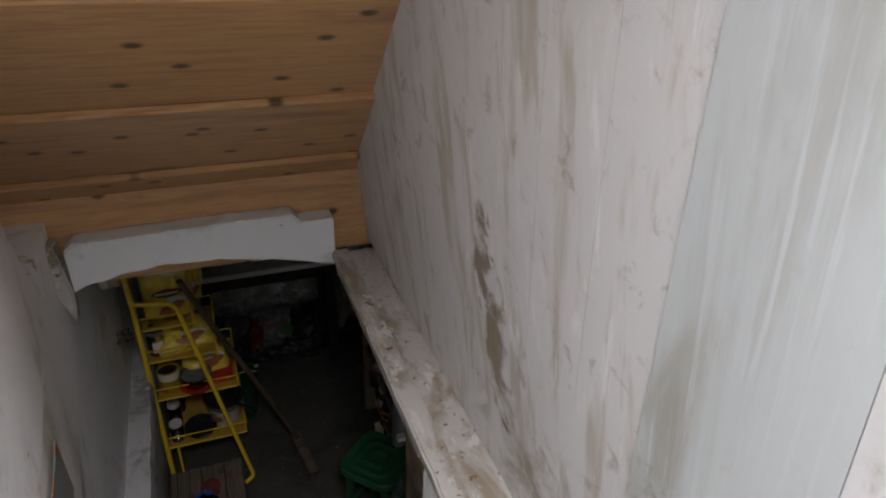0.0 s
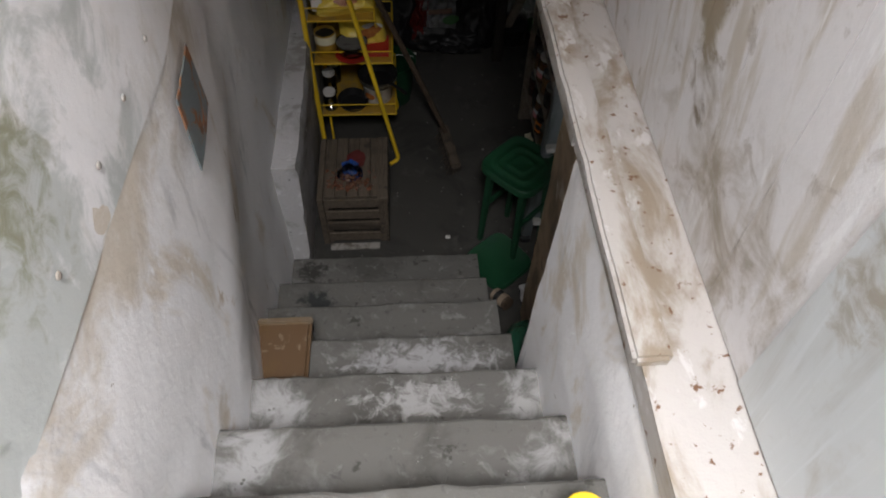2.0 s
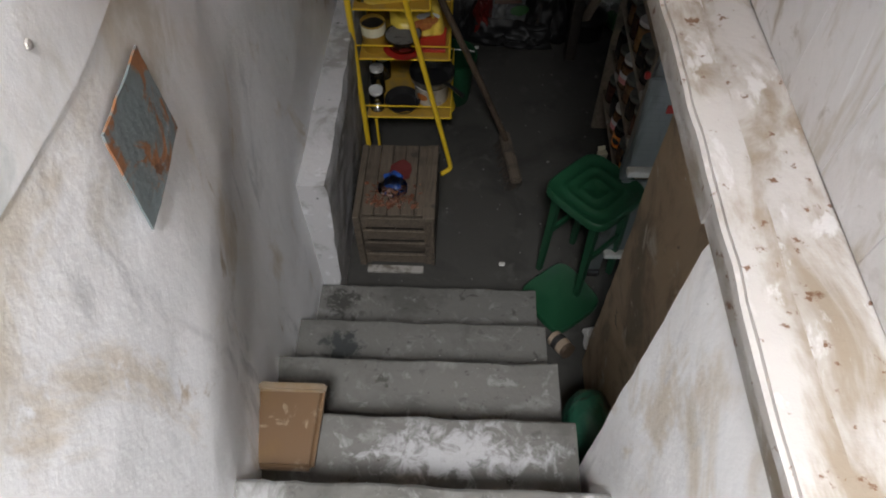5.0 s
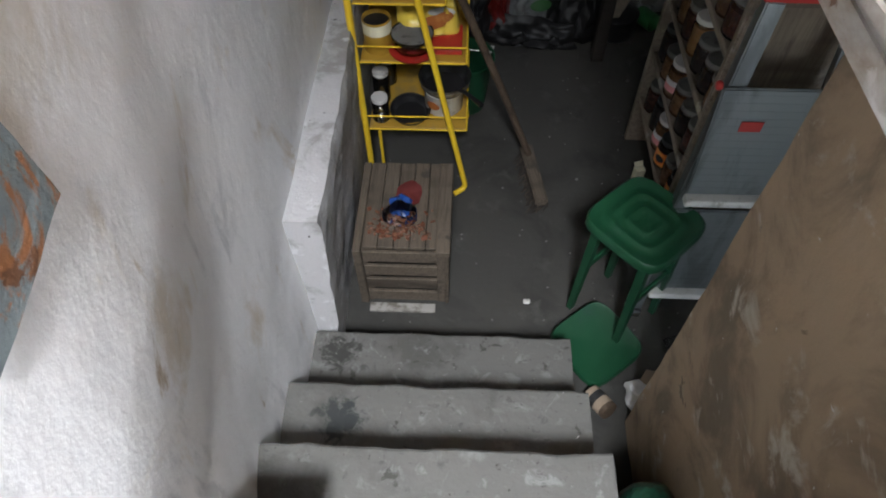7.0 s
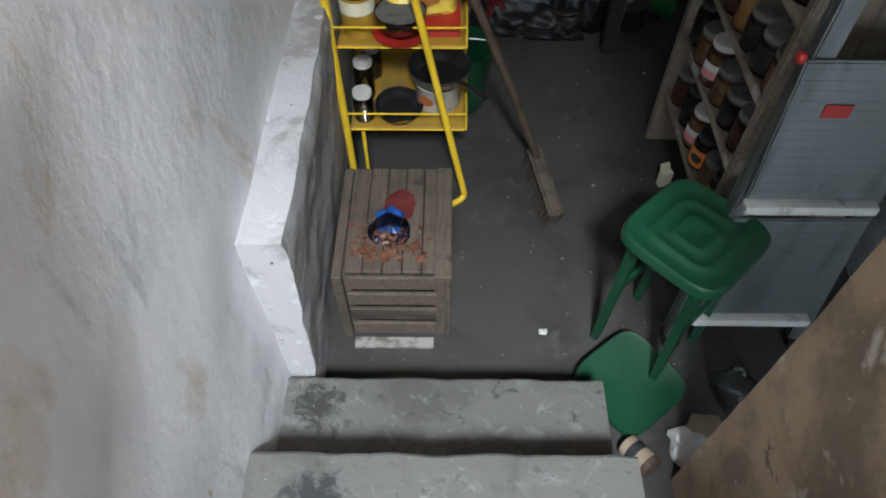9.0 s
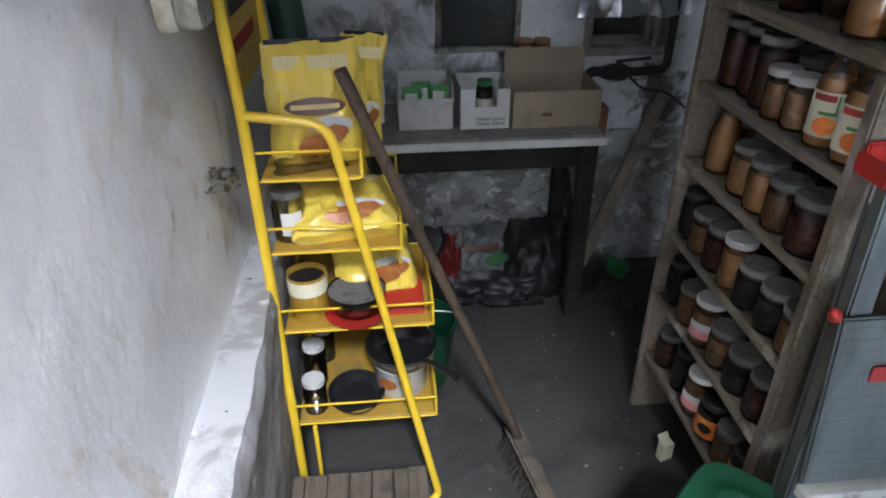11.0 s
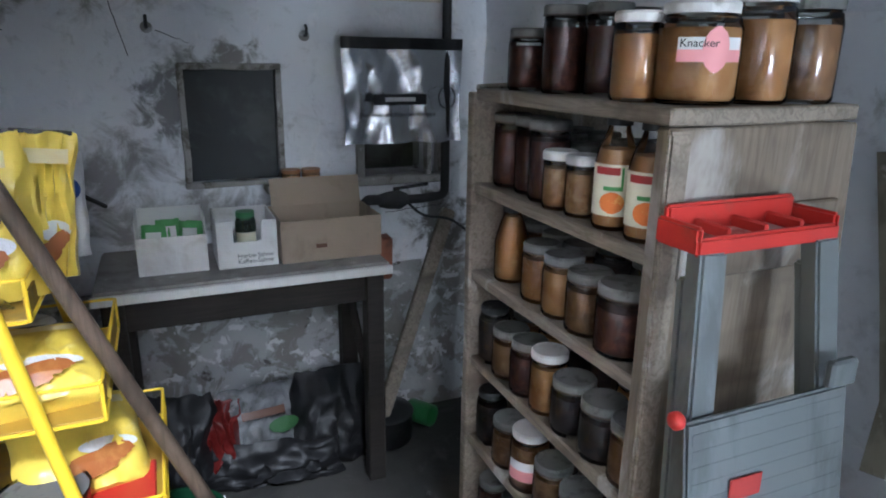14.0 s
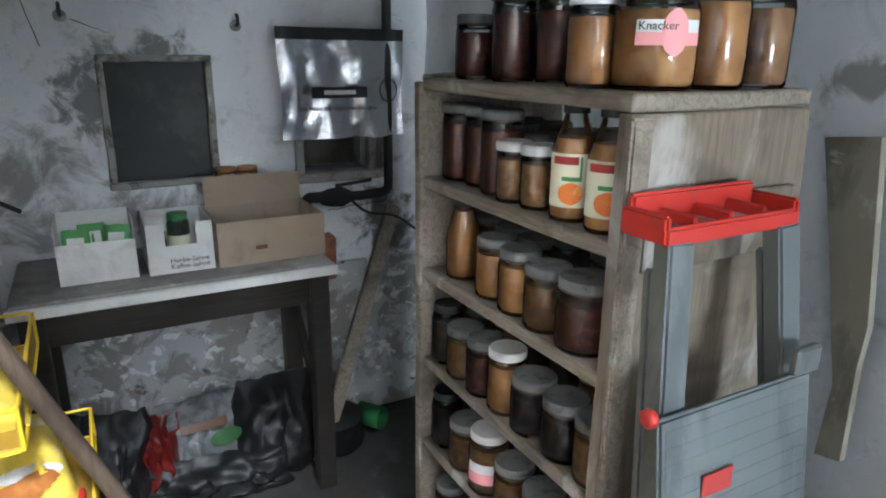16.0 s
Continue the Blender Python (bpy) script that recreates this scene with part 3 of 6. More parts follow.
# far wall with two openings
wall("wall_far", "whitewashed far cellar wall with grey mould and cracks", cellar_white,
     (-0.25, 4.06, 0.58), (2.1, 0, 0), (0, 0, 1.2), 84, 48, (0, 0.35, 0), 0.009, 4.5,
     hole=lambda p: (0.55 < p.x < 0.85 and 0.93 < p.z < 1.305) or (1.10 < p.x < 1.43 and 0.90 < p.z < 1.20))
wall("wall_far_base", "peeling grey base of the far wall", peeling,
     (-0.25, 4.052, -0.05), (2.1, 0, 0), (0, 0, 0.66), 84, 30, (0, 0.3, 0), 0.014, 7.0)


def niche(p):
    return -0.05 if (2.35 < p.y < 3.62 and 0.4 < p.z < 1.40 + 0.05 * math.sin((p.y - 2.35) * 2.4)) else 0.0


wall("wall_right", "whitewashed cellar side wall with a shallow arched recess", cellar_white,
     (1.57, 4.3, -0.05), (0.16, -5.2, 0), (0, 0, 1.75), 150, 50, (0.3, 0, 0), 0.010, 4.0, shape=niche)
tagged(link("ceiling", sheet((-0.3, 4.3, 1.57), (2.3, 0, 0), (0, -1.99, 0), 50, 40, (0, 0, 0.14), 0.008, 3.0), ceiling_paint, True),
       "low grey plastered cellar ceiling", "ceiling", kind="structure")
# unseen, roofs the made-up side passage
tagged(link("ceiling_passage", sheet((0.95, 2.309, 1.57), (1.1, 0, 0), (0, -3.19, 0), 24, 40, (0, 0, 0.14), 0.008, 3.0), ceiling_paint, True),
       "unseen grey plastered ceiling over the added side passage", "ceiling", kind="structure")
# stair wall on the right with its rounded shoulder, and the bare wall past its end


def shoulder(p):
    return -0.05 * max(0.0, (p.z - 1.52) / 0.08) ** 2 + 0.004 * noise.noise(p * 4)


wall("wall_right_stair", "white plastered stair wall with brown streaks", plaster,
     (0.775, 1.335, -0.05), (0, -2.1, 0), (0.028, 0, 1.628), 70, 56, (0.17, 0, 0), 0.006, 5.0, shape=shoulder)
# ledge top coloured darker because the lamp above makes it too bright
tagged(link("wall_right_stair_top", sheet((0.80, 2.22, 1.597), (0, -3.0, 0), (0.2, 0, 0), 100, 8, (0, 0, -0.05), 0.005, 6.0), chipped_rail, True),
       "dirty plastered ledge beside the stairs, darkened against the overhead light", "ledge", kind="structure")
wall("wall_brown", "bare brown plastered wall beside the lower steps", brown_plaster,
     (0.955, 1.935, -0.05), (0, -0.63, 0), (0, 0, 1.62), 26, 60, (0.12, 0, 0), 0.006, 6.0)
# unseen passage, added so that a lamp can light the cellar from behind
wall("wall_passage_left", "unseen plain wall of the added side passage", cellar_white,
     (1.075, -0.9, -0.05), (0, 2.8, 0), (0, 0, 1.65), 20, 12, (-0.1, 0, 0), 0.004, 4.0)
wall("wall_passage_end", "unseen plain end wall with an opening for an added lamp", cellar_white,
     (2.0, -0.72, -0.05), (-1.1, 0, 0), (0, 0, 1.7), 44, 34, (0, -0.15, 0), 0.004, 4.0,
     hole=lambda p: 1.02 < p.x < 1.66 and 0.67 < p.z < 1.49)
# landing enclosure behind the walker
wall("wall_back_landing", "plain plastered wall behind the landing", plaster,
     (1.1, -0.74, -0.05), (-1.2, 0, 0), (0, 0, 3.65), 48, 60, (0, -0.12, 0), 0.004, 4.0)
# unseen, with a hole for the lamp added over the landing
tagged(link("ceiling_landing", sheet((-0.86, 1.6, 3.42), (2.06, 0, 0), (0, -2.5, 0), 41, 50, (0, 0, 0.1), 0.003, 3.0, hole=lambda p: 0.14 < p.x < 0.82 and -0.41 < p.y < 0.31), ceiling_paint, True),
       "unseen plain ceiling over the landing, opened for an added lamp", "ceiling", kind="structure")
# outer closing walls above the cellar
wall("wall_above_far", "plain wall closing the space above the lintel", brown_plaster,
     (-0.2, 2.75, 1.6), (1.5, 0, 0), (0, 0, 1.2), 6, 6, (0, 0.1, 0), 0.0, 4.0)

# ---------------------------------------------------------------- stairs
NOSING = [0.615, 0.815, 1.003, 1.204, 1.411, 1.643, 1.866, 2.118]
RISE = 0.19
stairs = thing("stairs", Matrix(), "worn concrete cellar steps, patched white and stained", "stairs", kind="structure")


def step(i):
    y1 = NOSING[i]
    y0 = -0.75 if i == 0 else NOSING[i - 1] - 0.03
    z = RISE * (8 - i)
    x0, x1 = (-0.02, 0.83) if i < 4 else (-0.02, 0.772)
    bm = bmesh.new()
    nx, ny = 40, 8
    zs = [0.0 if i > 2 else z - 0.5, z - 0.10, z - 0.02, z - 0.006]
    def wav(x, z2):
        return 0.007 * noise.noise(Vector((x * 9, i * 5.0, z2 * 6))) + 0.004 * noise.noise(Vector((x * 31, i * 3.0, z2 * 20)))
    loops = []
    for zz in zs:
        loops.append([(x0 + (x1 - x0) * k / nx, y1 - 0.002 + wav(x0 + (x1 - x0) * k / nx, zz), zz) for k in range(nx + 1)])
    for k2 in range(ny + 1):
        f = k2 / ny
        row = []
        for k in range(nx + 1):
            x = x0 + (x1 - x0) * k / nx
            yy = (y1 - 0.008 + wav(x, z)) * (1 - f) + y0 * f
            row.append((x, yy, z + 0.004 * noise.noise(Vector((x * 7, yy * 7, i))) - (0.002 if k2 == 0 else 0)))
        loops.append(row)
    loops.append([(x, y0, zs[0]) for x, _, _ in loops[0]])
    vs = [[bm.verts.new(p) for p in lp] for lp in loops]
    for a, b in zip(vs, vs[1:] + vs[:1]):
        for k in range(nx):
            bm.faces.new((a[k], a[k + 1], b[k + 1], b[k]))
    bm.faces.new([r[0] for r in vs])
    bm.faces.new([r[-1] for r in reversed(vs)])
    return part("landing" if i == 0 else "step", bm, step_concrete, stairs)


for i in range(8):
    step(i)

# ---------------------------------------------------------------- boards over the stairs
SLOPE = math.atan2(0.84, 1.0)
pine_wall = thing("wall_pine_slope", Matrix(), "sloping varnished pine boards over the stairs", "wall", kind="structure")


def pine_board(k, width=0.42):
    """Boards lie across the slope, each lapping a little over the next one."""
    s0 = k * width
    bm = box(-0.76, 1.05, 0, width + 0.012, 0, 0.02, 0.004)
    ob = part("board", bm, pine, pine_wall)
    # along the slope: y grows as z falls
    c = Vector((0, 2.174 + s0 * math.cos(SLOPE), 1.937 - s0 * math.sin(SLOPE)))
    ob.matrix_local = Matrix.Translation(c) @ pose(0, 0, 0, -math.degrees(SLOPE) + 2.6, 0, 0)


for k in range(-5, 0):
    pine_board(k)

plank_wall = thing("wall_planks", Matrix(), "stained white painted plank wall above the stair ledge", "wall", kind="structure")
PLANK_Y = [2.75, 2.45, 2.18, 1.95, 1.693, 1.545, 1.395, 1.265, 1.14, 0.99, 0.85]
LEAN = pose(0, 0, 0, 0, -7.5, 0)


def upright_plank(y1, y0, gap=0.0006):
    """A plank two metres tall whose edges lean back with its place along the wall."""
    bm = box(0.0, 0.03, y0 + gap, y1 - gap, 0, 2.0, 0.0)
    for v in bm.verts:
        v.co.y -= v.co.z * (0.10 + 0.16 * max(0.0, v.co.y - 0.85)) if v.co.y > 0.7 else 0.0
    return bm


for a, b in zip(PLANK_Y, PLANK_Y[1:]):
    ob = part("plank", upright_plank(a, b), painted_planks, plank_wall)
    ob.matrix_local = Matrix.Translation((0.925, 0, 1.6)) @ LEAN
for a, b, mt, lab in ((0.85, 0.58, pale_planks, "pale blue-grey smooth board"), (0.58, 0.2, painted_planks, ""), (0.2, -0.3, painted_planks, ""), (-0.3, -0.8, painted_planks, "")):
    ob = part("wide_board", upright_plank(a, b), mt, plank_wall, lab)
    ob.matrix_local = Matrix.Translation((0.923, 0, 1.6)) @ LEAN

last = part("board", box(-0.76, 1.05, 0, 0.30, 0, 0.02, 0.004), pine, pine_wall)
last.matrix_local = Matrix.Translation((0, 2.174, 1.937)) @ pose(0, 0, 0, -math.degrees(SLOPE) + 2.6, 0, 0)
part("riser_board", box(-0.76, 1.03, 0, 0.36, 0, 0.02, 0.003), pine, pine_wall).matrix_local = Matrix.Translation((0, 2.295, 1.58)) @ pose(0, 0, 0, 90, 0, 0)
# backing added so that no sky light comes through the plank joints
part("backing", box(0.035, 0.05, -0.8, 2.75, 0, 2.0, 0), brown_plaster, plank_wall, "dark backing added behind the plank joints to block the sky").matrix_local = Matrix.Translation((0.925, 0, 1.6)) @ pose(0, 0, 0, 0, -7.5, 0)
rail_bm = box(0.784, 0.84, 0.876, 2.2, 1.597, 1.622, 0.006, segs=2)
bmesh.ops.subdivide_edges(rail_bm, edges=[e for e in rail_bm.edges if abs((e.verts[0].co - e.verts[1].co).y) > 0.5], cuts=60)
crumple(rail_bm, 0.003, 16.0)
tagged(link("ledge_rail", rail_bm, chipped_rail, True), "chipped white painted wooden rail on the stair ledge", "rail", kind="structure")
ledge_bm = box(0.796, 0.955, 1.345, 2.21, 1.535, 1.592, 0.012, segs=3)
tagged(link("ledge_beam", ledge_bm, chipped_rail), "plastered beam carrying the rail over the stair foot", "beam", kind="structure")


def lintel():
    bm = bmesh.new()
    n = 30
    x0, x1, y0, y1 = 0.045, 0.795, 2.2, 2.27
    vs = []
    for k in range(n + 1):
        f = k / n
        x = x0 + (x1 - x0) * f
        zb = 1.596 - 0.035 * f + 0.066 * math.sin(math.pi * f ** 0.86) ** 0.8 + 0.003 * noise.noise(Vector((x * 12, 0, 0)))
        zt = 1.752 + 0.012 * f + 0.004 * noise.noise(Vector((x * 9, 3, 0))) - (0.03 if f > 0.85 else 0) - (0.02 if f < 0.03 else 0)
        vs.append([bm.verts.new(p) for p in ((x, y0, zb), (x, y0, zt), (x, y1, zt), (x, y1, zb))])
    for a, b in zip(vs, vs[1:]):
        for q in range(4):
            bm.faces.new((a[q], b[q], b[(q + 1) % 4], a[(q + 1) % 4]))
    bm.faces.new(vs[0])
    bm.faces.new(list(reversed(vs[-1])))
    bmesh.ops.bevel(bm, geom=[e for e in bm.edges if abs(e.verts[0].co.x - e.verts[1].co.x) > 0.01], offset=0.006, segments=2, affect="EDGES")
    tagged(link("lintel", bm, lintel_paint), "white painted arched lintel over the cellar opening", "lintel", kind="structure")


lintel()
stub = box(-0.022, 0.022, 2.205, 2.255, 1.50, 1.752, 0.006, segs=2)
bmesh.ops.subdivide_edges(stub, edges=list(stub.edges), cuts=4, use_grid_fill=True)
for v in crumple(stub, 0.008, 18).verts:
    v.co.x += (1.75 - v.co.z) * 0.09
    if v.co.z < 1.6:
        v.co.x += (0.03 - v.co.x) * (1.6 - v.co.z) / 0.12
tagged(link("broken_post", stub, chipped_rail), "splintered pale post stub beside the lintel", "post", kind="structure")

# ---------------------------------------------------------------- jar shelf
shelf = thing("jar_shelf", pose(0, 0, 0), "grey dusty wooden shelf crowded with preserve jars", "shelf")
BOARD_Z = [1.27, 1.07, 0.87, 0.66, 0.45, 0.24]
SX0, SX1, SY0, SY1 = 1.105, 1.50, 2.56, 3.17
for z in BOARD_Z:
    bm = box(SX0, SX1 - (0.032 if z > 1.2 else 0.02 if z > 1 else 0.0), SY0 + (0.004 if z > 1.2 else 0.028), SY1 - 0.022, z - 0.024, z, 0.003)
    bmesh.ops.subdivide_edges(bm, edges=list(bm.edges), cuts=3, use_grid_fill=True)
    part("board", crumple(bm, 0.003, 9, z * 7), grey_wood, shelf)


def side_panel(y, z1, mat):
    bm = box(SX0 - 0.006, SX1, y, y + 0.026, 0.0, z1, 0.003)
    bmesh.ops.subdivide_edges(bm, edges=list(bm.edges), cuts=6, use_grid_fill=True)
    for v in bm.verts:
        if v.co.x > 1.45:
            v.co.x -= 0.038 * max(0.0, (v.co.z - 0.75) / 0.5)
    crumple(bm, 0.003, 7.0, y)
    return part("side_panel", bm, mat, shelf)


side_panel(SY0, 1.245, panel_wood)
part("front_post", crumple(box(SX0 - 0.012, SX0 + 0.026, SY0 - 0.012, SY0, 0.0, 1.24, 0.004, segs=2), 0.003, 9), grey_wood, shelf, "pale splintered front post")
side_panel(SY1 - 0.022, 1.262, grey_wood)
part("end_curve", tube(rounded([(SX0 + 0.01, 3.16, 1.27), (SX0 + 0.12, 3.16, 1.275), (SX0 + 0.16, 3.16, 1.31), (SX0 + 0.3, 3.16, 1.315)], 0.05), 0.009, 6), grey_wood, shelf)
part("back_panel", box(SX1, SX1 + 0.012, SY0 + 0.03, SY1, 0.0, 1.04, 0.002), grey_wood, shelf)
part("cross_batten", box(SX0 + 0.03, SX1 - 0.06, SY0 - 0.012, SY0, 1.03, 1.13, 0.003), panel_wood, shelf)


def jar_kind(name, label, r, h, neck, fill, mat, lid, lid_mat, group="preserve jars on the shelf", category="jar"):
    """A preserve jar with glass, contents, lid and, where it has one, a paper label; kept aside to copy."""
    e = thing(name, Matrix.Translation((1.3, -0.4, 0)), label, category, group)
    sh = h * 0.75
    neck = neck * 0.98
    prof = [(0, 0.0), (r * 0.9, 0.0), (r, 0.006), (r * 1.0, sh * 0.5), (r, sh), (neck + (r - neck) * 0.45, sh + (h - sh) * 0.45), (neck, h - 0.026), (neck + 0.003, h - 0.023), (neck, h - 0.020), (neck, h - 0.004)]
    part("glass_body", lathe(prof, 26), glass if not name.startswith("green") else green_glass, e, smooth=True)
    q = r - 0.0025
    top = min(fill * h * 0.95, sh)
    inner = [(0, 0.006), (q * 0.9, 0.006), (q, 0.012), (q, top - 0.006), (q * 0.97, top), (0, top)]
    part("contents", lathe(inner, 26), mat, e, smooth=True)
    lr = neck + 0.004
    part("lid", lathe([(neck, h - 0.016), (lr, h - 0.016), (lr + 0.0006, h - 0.004), (lr - 0.002, h), (lr - 0.005, h - 0.0015), (0, h - 0.001)], 26), lid_mat, e, smooth=False)
    if lid == "rubber":
        part("rubber_ring", lathe([(neck + 0.001, h - 0.019), (neck + 0.0052, h - 0.0185), (neck + 0.0052, h - 0.0165), (neck + 0.001, h - 0.016)], 26), handle_wood, e)
    return e


def curved_label(e, r, a0, a1, z0, z1, mat, name="paper_label", oval=False, parent=None, lift=0.0012):
    bm = bmesh.new()
    n, m = 16, 8
    g = []
    for j in range(m + 1):
        t = 2 * j / m - 1
        w = math.sqrt(max(0.03, 1 - t * t)) if oval else 1.0
        c, hw = (a0 + a1) / 2, (a1 - a0) / 2 * w
        g.append([bm.verts.new(((r + lift) * math.cos(radians(c + hw * (2 * i / n - 1))), (r + lift) * math.sin(radians(c + hw * (2 * i / n - 1))), z0 + (z1 - z0) * j / m)) for i in range(n + 1)])
    for j in range(m):
        for i in range(n):
            bm.faces.new((g[j][i], g[j][i + 1], g[j + 1][i + 1], g[j + 1][i]))
    return part(name, bm, mat, parent or e, smooth=True)


def curved_text(e, body, size, r, ang, z, mat, name="lettering"):
    ob = text_mesh(name, body, size, mat, e, Matrix())
    for v in ob.data.vertices:
        a = radians(ang) + v.co.x / r
        v.co = Vector(((r + 0.0022 + v.co.z) * math.cos(a), (r + 0.0022 + v.co.z) * math.sin(a), z + v.co.y))
    return ob


kinds = {
    "apple": jar_kind("preserve_jar", "glass jar of pale brown apple puree with dusty lid", 0.040, 0.118, 0.034, 0.78, apple, "rubber", dust),
    "apple_white": jar_kind("preserve_jar", "glass jar of orange-brown fruit with white lid", 0.038, 0.128, 0.033, 0.82, apple, "screw", white_lid),
    "small": jar_kind("preserve_jar", "small glass jar of stewed pears with white lid", 0.031, 0.105, 0.028, 0.74, pear, "screw", white_lid),
    "cherry": jar_kind("preserve_jar", "glass jar of dark red cherries with grey lid", 0.040, 0.118, 0.034, 0.76, cherry, "rubber", dust),
    "bigdark": jar_kind("preserve_jar", "wide glass jar of dark preserve with dusty grey lid", 0.049, 0.118, 0.043, 0.70, cherry, "rubber", dust),
    "plum": jar_kind("preserve_jar", "squat jar of black plum preserve with grey lid", 0.043, 0.108, 0.037, 0.72, plum, "rubber", dust),
    "plum_black": jar_kind("preserve_jar", "tall jar of dark preserve with black lid", 0.036, 0.135, 0.028, 0.78, plum, "screw", black_lid),
    "quince": jar_kind("preserve_jar", "glass jar of brown preserve with dusty glass lid", 0.041, 0.112, 0.036, 0.74, quince, "rubber", dust),
    "tall": jar_kind("preserve_jar", "tall wide jar of orange-brown puree with cream lid", 0.048, 0.156, 0.042, 0.86, apple, "screw", white_lid),
    "tall_brown": jar_kind("preserve_jar", "tall jar of brown stewed fruit with dusty lid", 0.046, 0.150, 0.041, 0.84, quince, "screw", dust),
    "dark_tall": jar_kind("preserve_jar", "tall glass jar of dark red preserve with dusty lid", 0.039, 0.152, 0.036, 0.80, cherry, "rubber", dust),
}
bottle = thing("juice_bottle", Matrix.Translation((1.3, -0.4, 0)), "glass juice bottle with an orange fruit label", "bottle", "juice bottles on the shelf")
part("glass_body", lathe([(0, 0), (0.036, 0), (0.039, 0.006), (0.039, 0.098), (0.034, 0.118), (0.022, 0.142), (0.0195, 0.150), (0.0195, 0.168)], 26), glass, bottle, smooth=True)
part("contents", lathe([(0, 0.005), (0.036, 0.006), (0.0365, 0.10), (0.031, 0.118), (0, 0.12)], 26), apple, bottle, smooth=True)
part("lid", lathe([(0.0195, 0.152), (0.023, 0.152), (0.023, 0.168), (0, 0.170)], 26), black_lid, bottle)
lb = curved_label(bottle, 0.039, 150, 290, 0.022, 0.098, paper_cream)
curved_label(bottle, 0.039, 188, 252, 0.026, 0.058, paper_orange, "fruit_print", True, lb, 0.002)
curved_label(bottle, 0.039, 170, 236, 0.083, 0.094, paper_red, "red_lettering_bar", False, lb, 0.002)
curved_label(bottle, 0.039, 240, 246, 0.06, 0.094, paper_green, "green_stripe", False, lb, 0.002)
curved_label(bottle, 0.039, 196, 246, 0.060, 0.066, paper_green, "green_stripe", False, lb, 0.002)
slim = thing("juice_bottle", Matrix.Translation((1.3, -0.4, 0)), "slim glass bottle filled with orange-brown juice", "bottle", "juice bottles on the shelf")
part("glass_body", lathe([(0, 0), (0.034, 0), (0.037, 0.006), (0.037, 0.085), (0.028, 0.12), (0.019, 0.145), (0.0185, 0.162)], 24), glass, slim, smooth=True)
part("contents", lathe([(0, 0.005), (0.034, 0.006), (0.0345, 0.085), (0.026, 0.118), (0.017, 0.14), (0, 0.142)], 24), apple, slim, smooth=True)
part("lid", lathe([(0.0185, 0.150), (0.0215, 0.150), (0.0215, 0.164), (0, 0.166)], 24), black_lid, slim)
for o in bottle.children_recursive:
    o.data.transform(Matrix.Diagonal((0.87, 0.87, 1.07, 1)))
kinds["bottle"], kinds["slim"] = bottle, slim
pinkjar = jar_kind("preserve_jar", "wide jar of orange puree with pink paper label", 0.058, 0.138, 0.048, 0.82, apple, "screw", white_lid)
lb = curved_label(pinkjar, 0.058, 196, 286, 0.058, 0.090, paper_white)
curved_label(pinkjar, 0.058, 196, 286, 0.058, 0.074, paper_pink, "pink_band", False, lb, 0.002)
curved_label(pinkjar, 0.058, 228, 264, 0.044, 0.104, paper_pink, "pink_medallion", True, lb, 0.0018)
curved_text(lb, "Knacker", 0.015, 0.058, 224, 0.082, ink)
kinds["pink"] = pinkjar
pinksmall = jar_kind("preserve_jar", "small brown jar with white lid and pink label", 0.043, 0.135, 0.036, 0.8, quince, "screw", white_lid)
lb = curved_label(pinksmall, 0.043, 170, 270, 0.03, 0.075, paper_white)
curved_label(pinksmall, 0.043, 170, 270, 0.03, 0.055, paper_pink, "pink_band", False, lb, 0.002)
kinds["pinksmall"] = pinksmall
yellowlab = jar_kind("preserve_jar", "dark jar with a yellow and blue label", 0.042, 0.125, 0.035, 0.8, plum, "screw", black_lid)
lb = curved_label(yellowlab, 0.042, 150, 290, 0.02, 0.08, paper_orange)
curved_label(yellowlab, 0.042, 190, 240, 0.035, 0.065, ink, "dark_print", True, lb, 0.002)
kinds["yellowlab"] = yellowlab

# front rows from the far end to the near end, then what stands behind them
FRONT = {
    0: [("cherry", 1.175, 3.06), ("dark_tall", 1.172, 2.93), ("dark_tall", 1.205, 2.845), ("apple_white", 1.150, 2.70), ("pink", 1.203, 2.635), ("tall", 1.308, 2.625), ("tall_brown", 1.402, 2.62)],
    1: [("dark_tall", 1.17, 3.10), ("dark_tall", 1.175, 3.018), ("dark_tall", 1.160, 2.938), ("small", 1.142, 2.872), ("small", 1.148, 2.808), ("bottle", 1.148, 2.722), ("bottle", 1.148, 2.640)],
    2: [("slim", 1.160, 3.066), ("apple", 1.155, 2.935), ("apple", 1.150, 2.850), ("quince", 1.148, 2.766), ("bigdark", 1.152, 2.672)],
    3: [("plum_black", 1.148, 3.108), ("quince", 1.148, 3.03), ("cherry", 1.146, 2.948), ("apple_white", 1.145, 2.87), ("plum", 1.148, 2.788), ("plum", 1.150, 2.70), ("quince", 1.150, 2.618)],
    4: [("plum_black", 1.147, 3.105), ("quince", 1.146, 3.01), ("pinksmall", 1.145, 2.922), ("quince", 1.148, 2.835), ("plum", 1.150, 2.745), ("cherry", 1.150, 2.655)],
    5: [("cherry", 1.150, 3.08), ("plum_black", 1.15, 2.98), ("pinksmall", 1.15, 2.885), ("yellowlab", 1.145, 2.795), ("quince", 1.15, 2.71), ("yellowlab", 1.15, 2.63)],
}
used = set()
rng = random.Random(5)


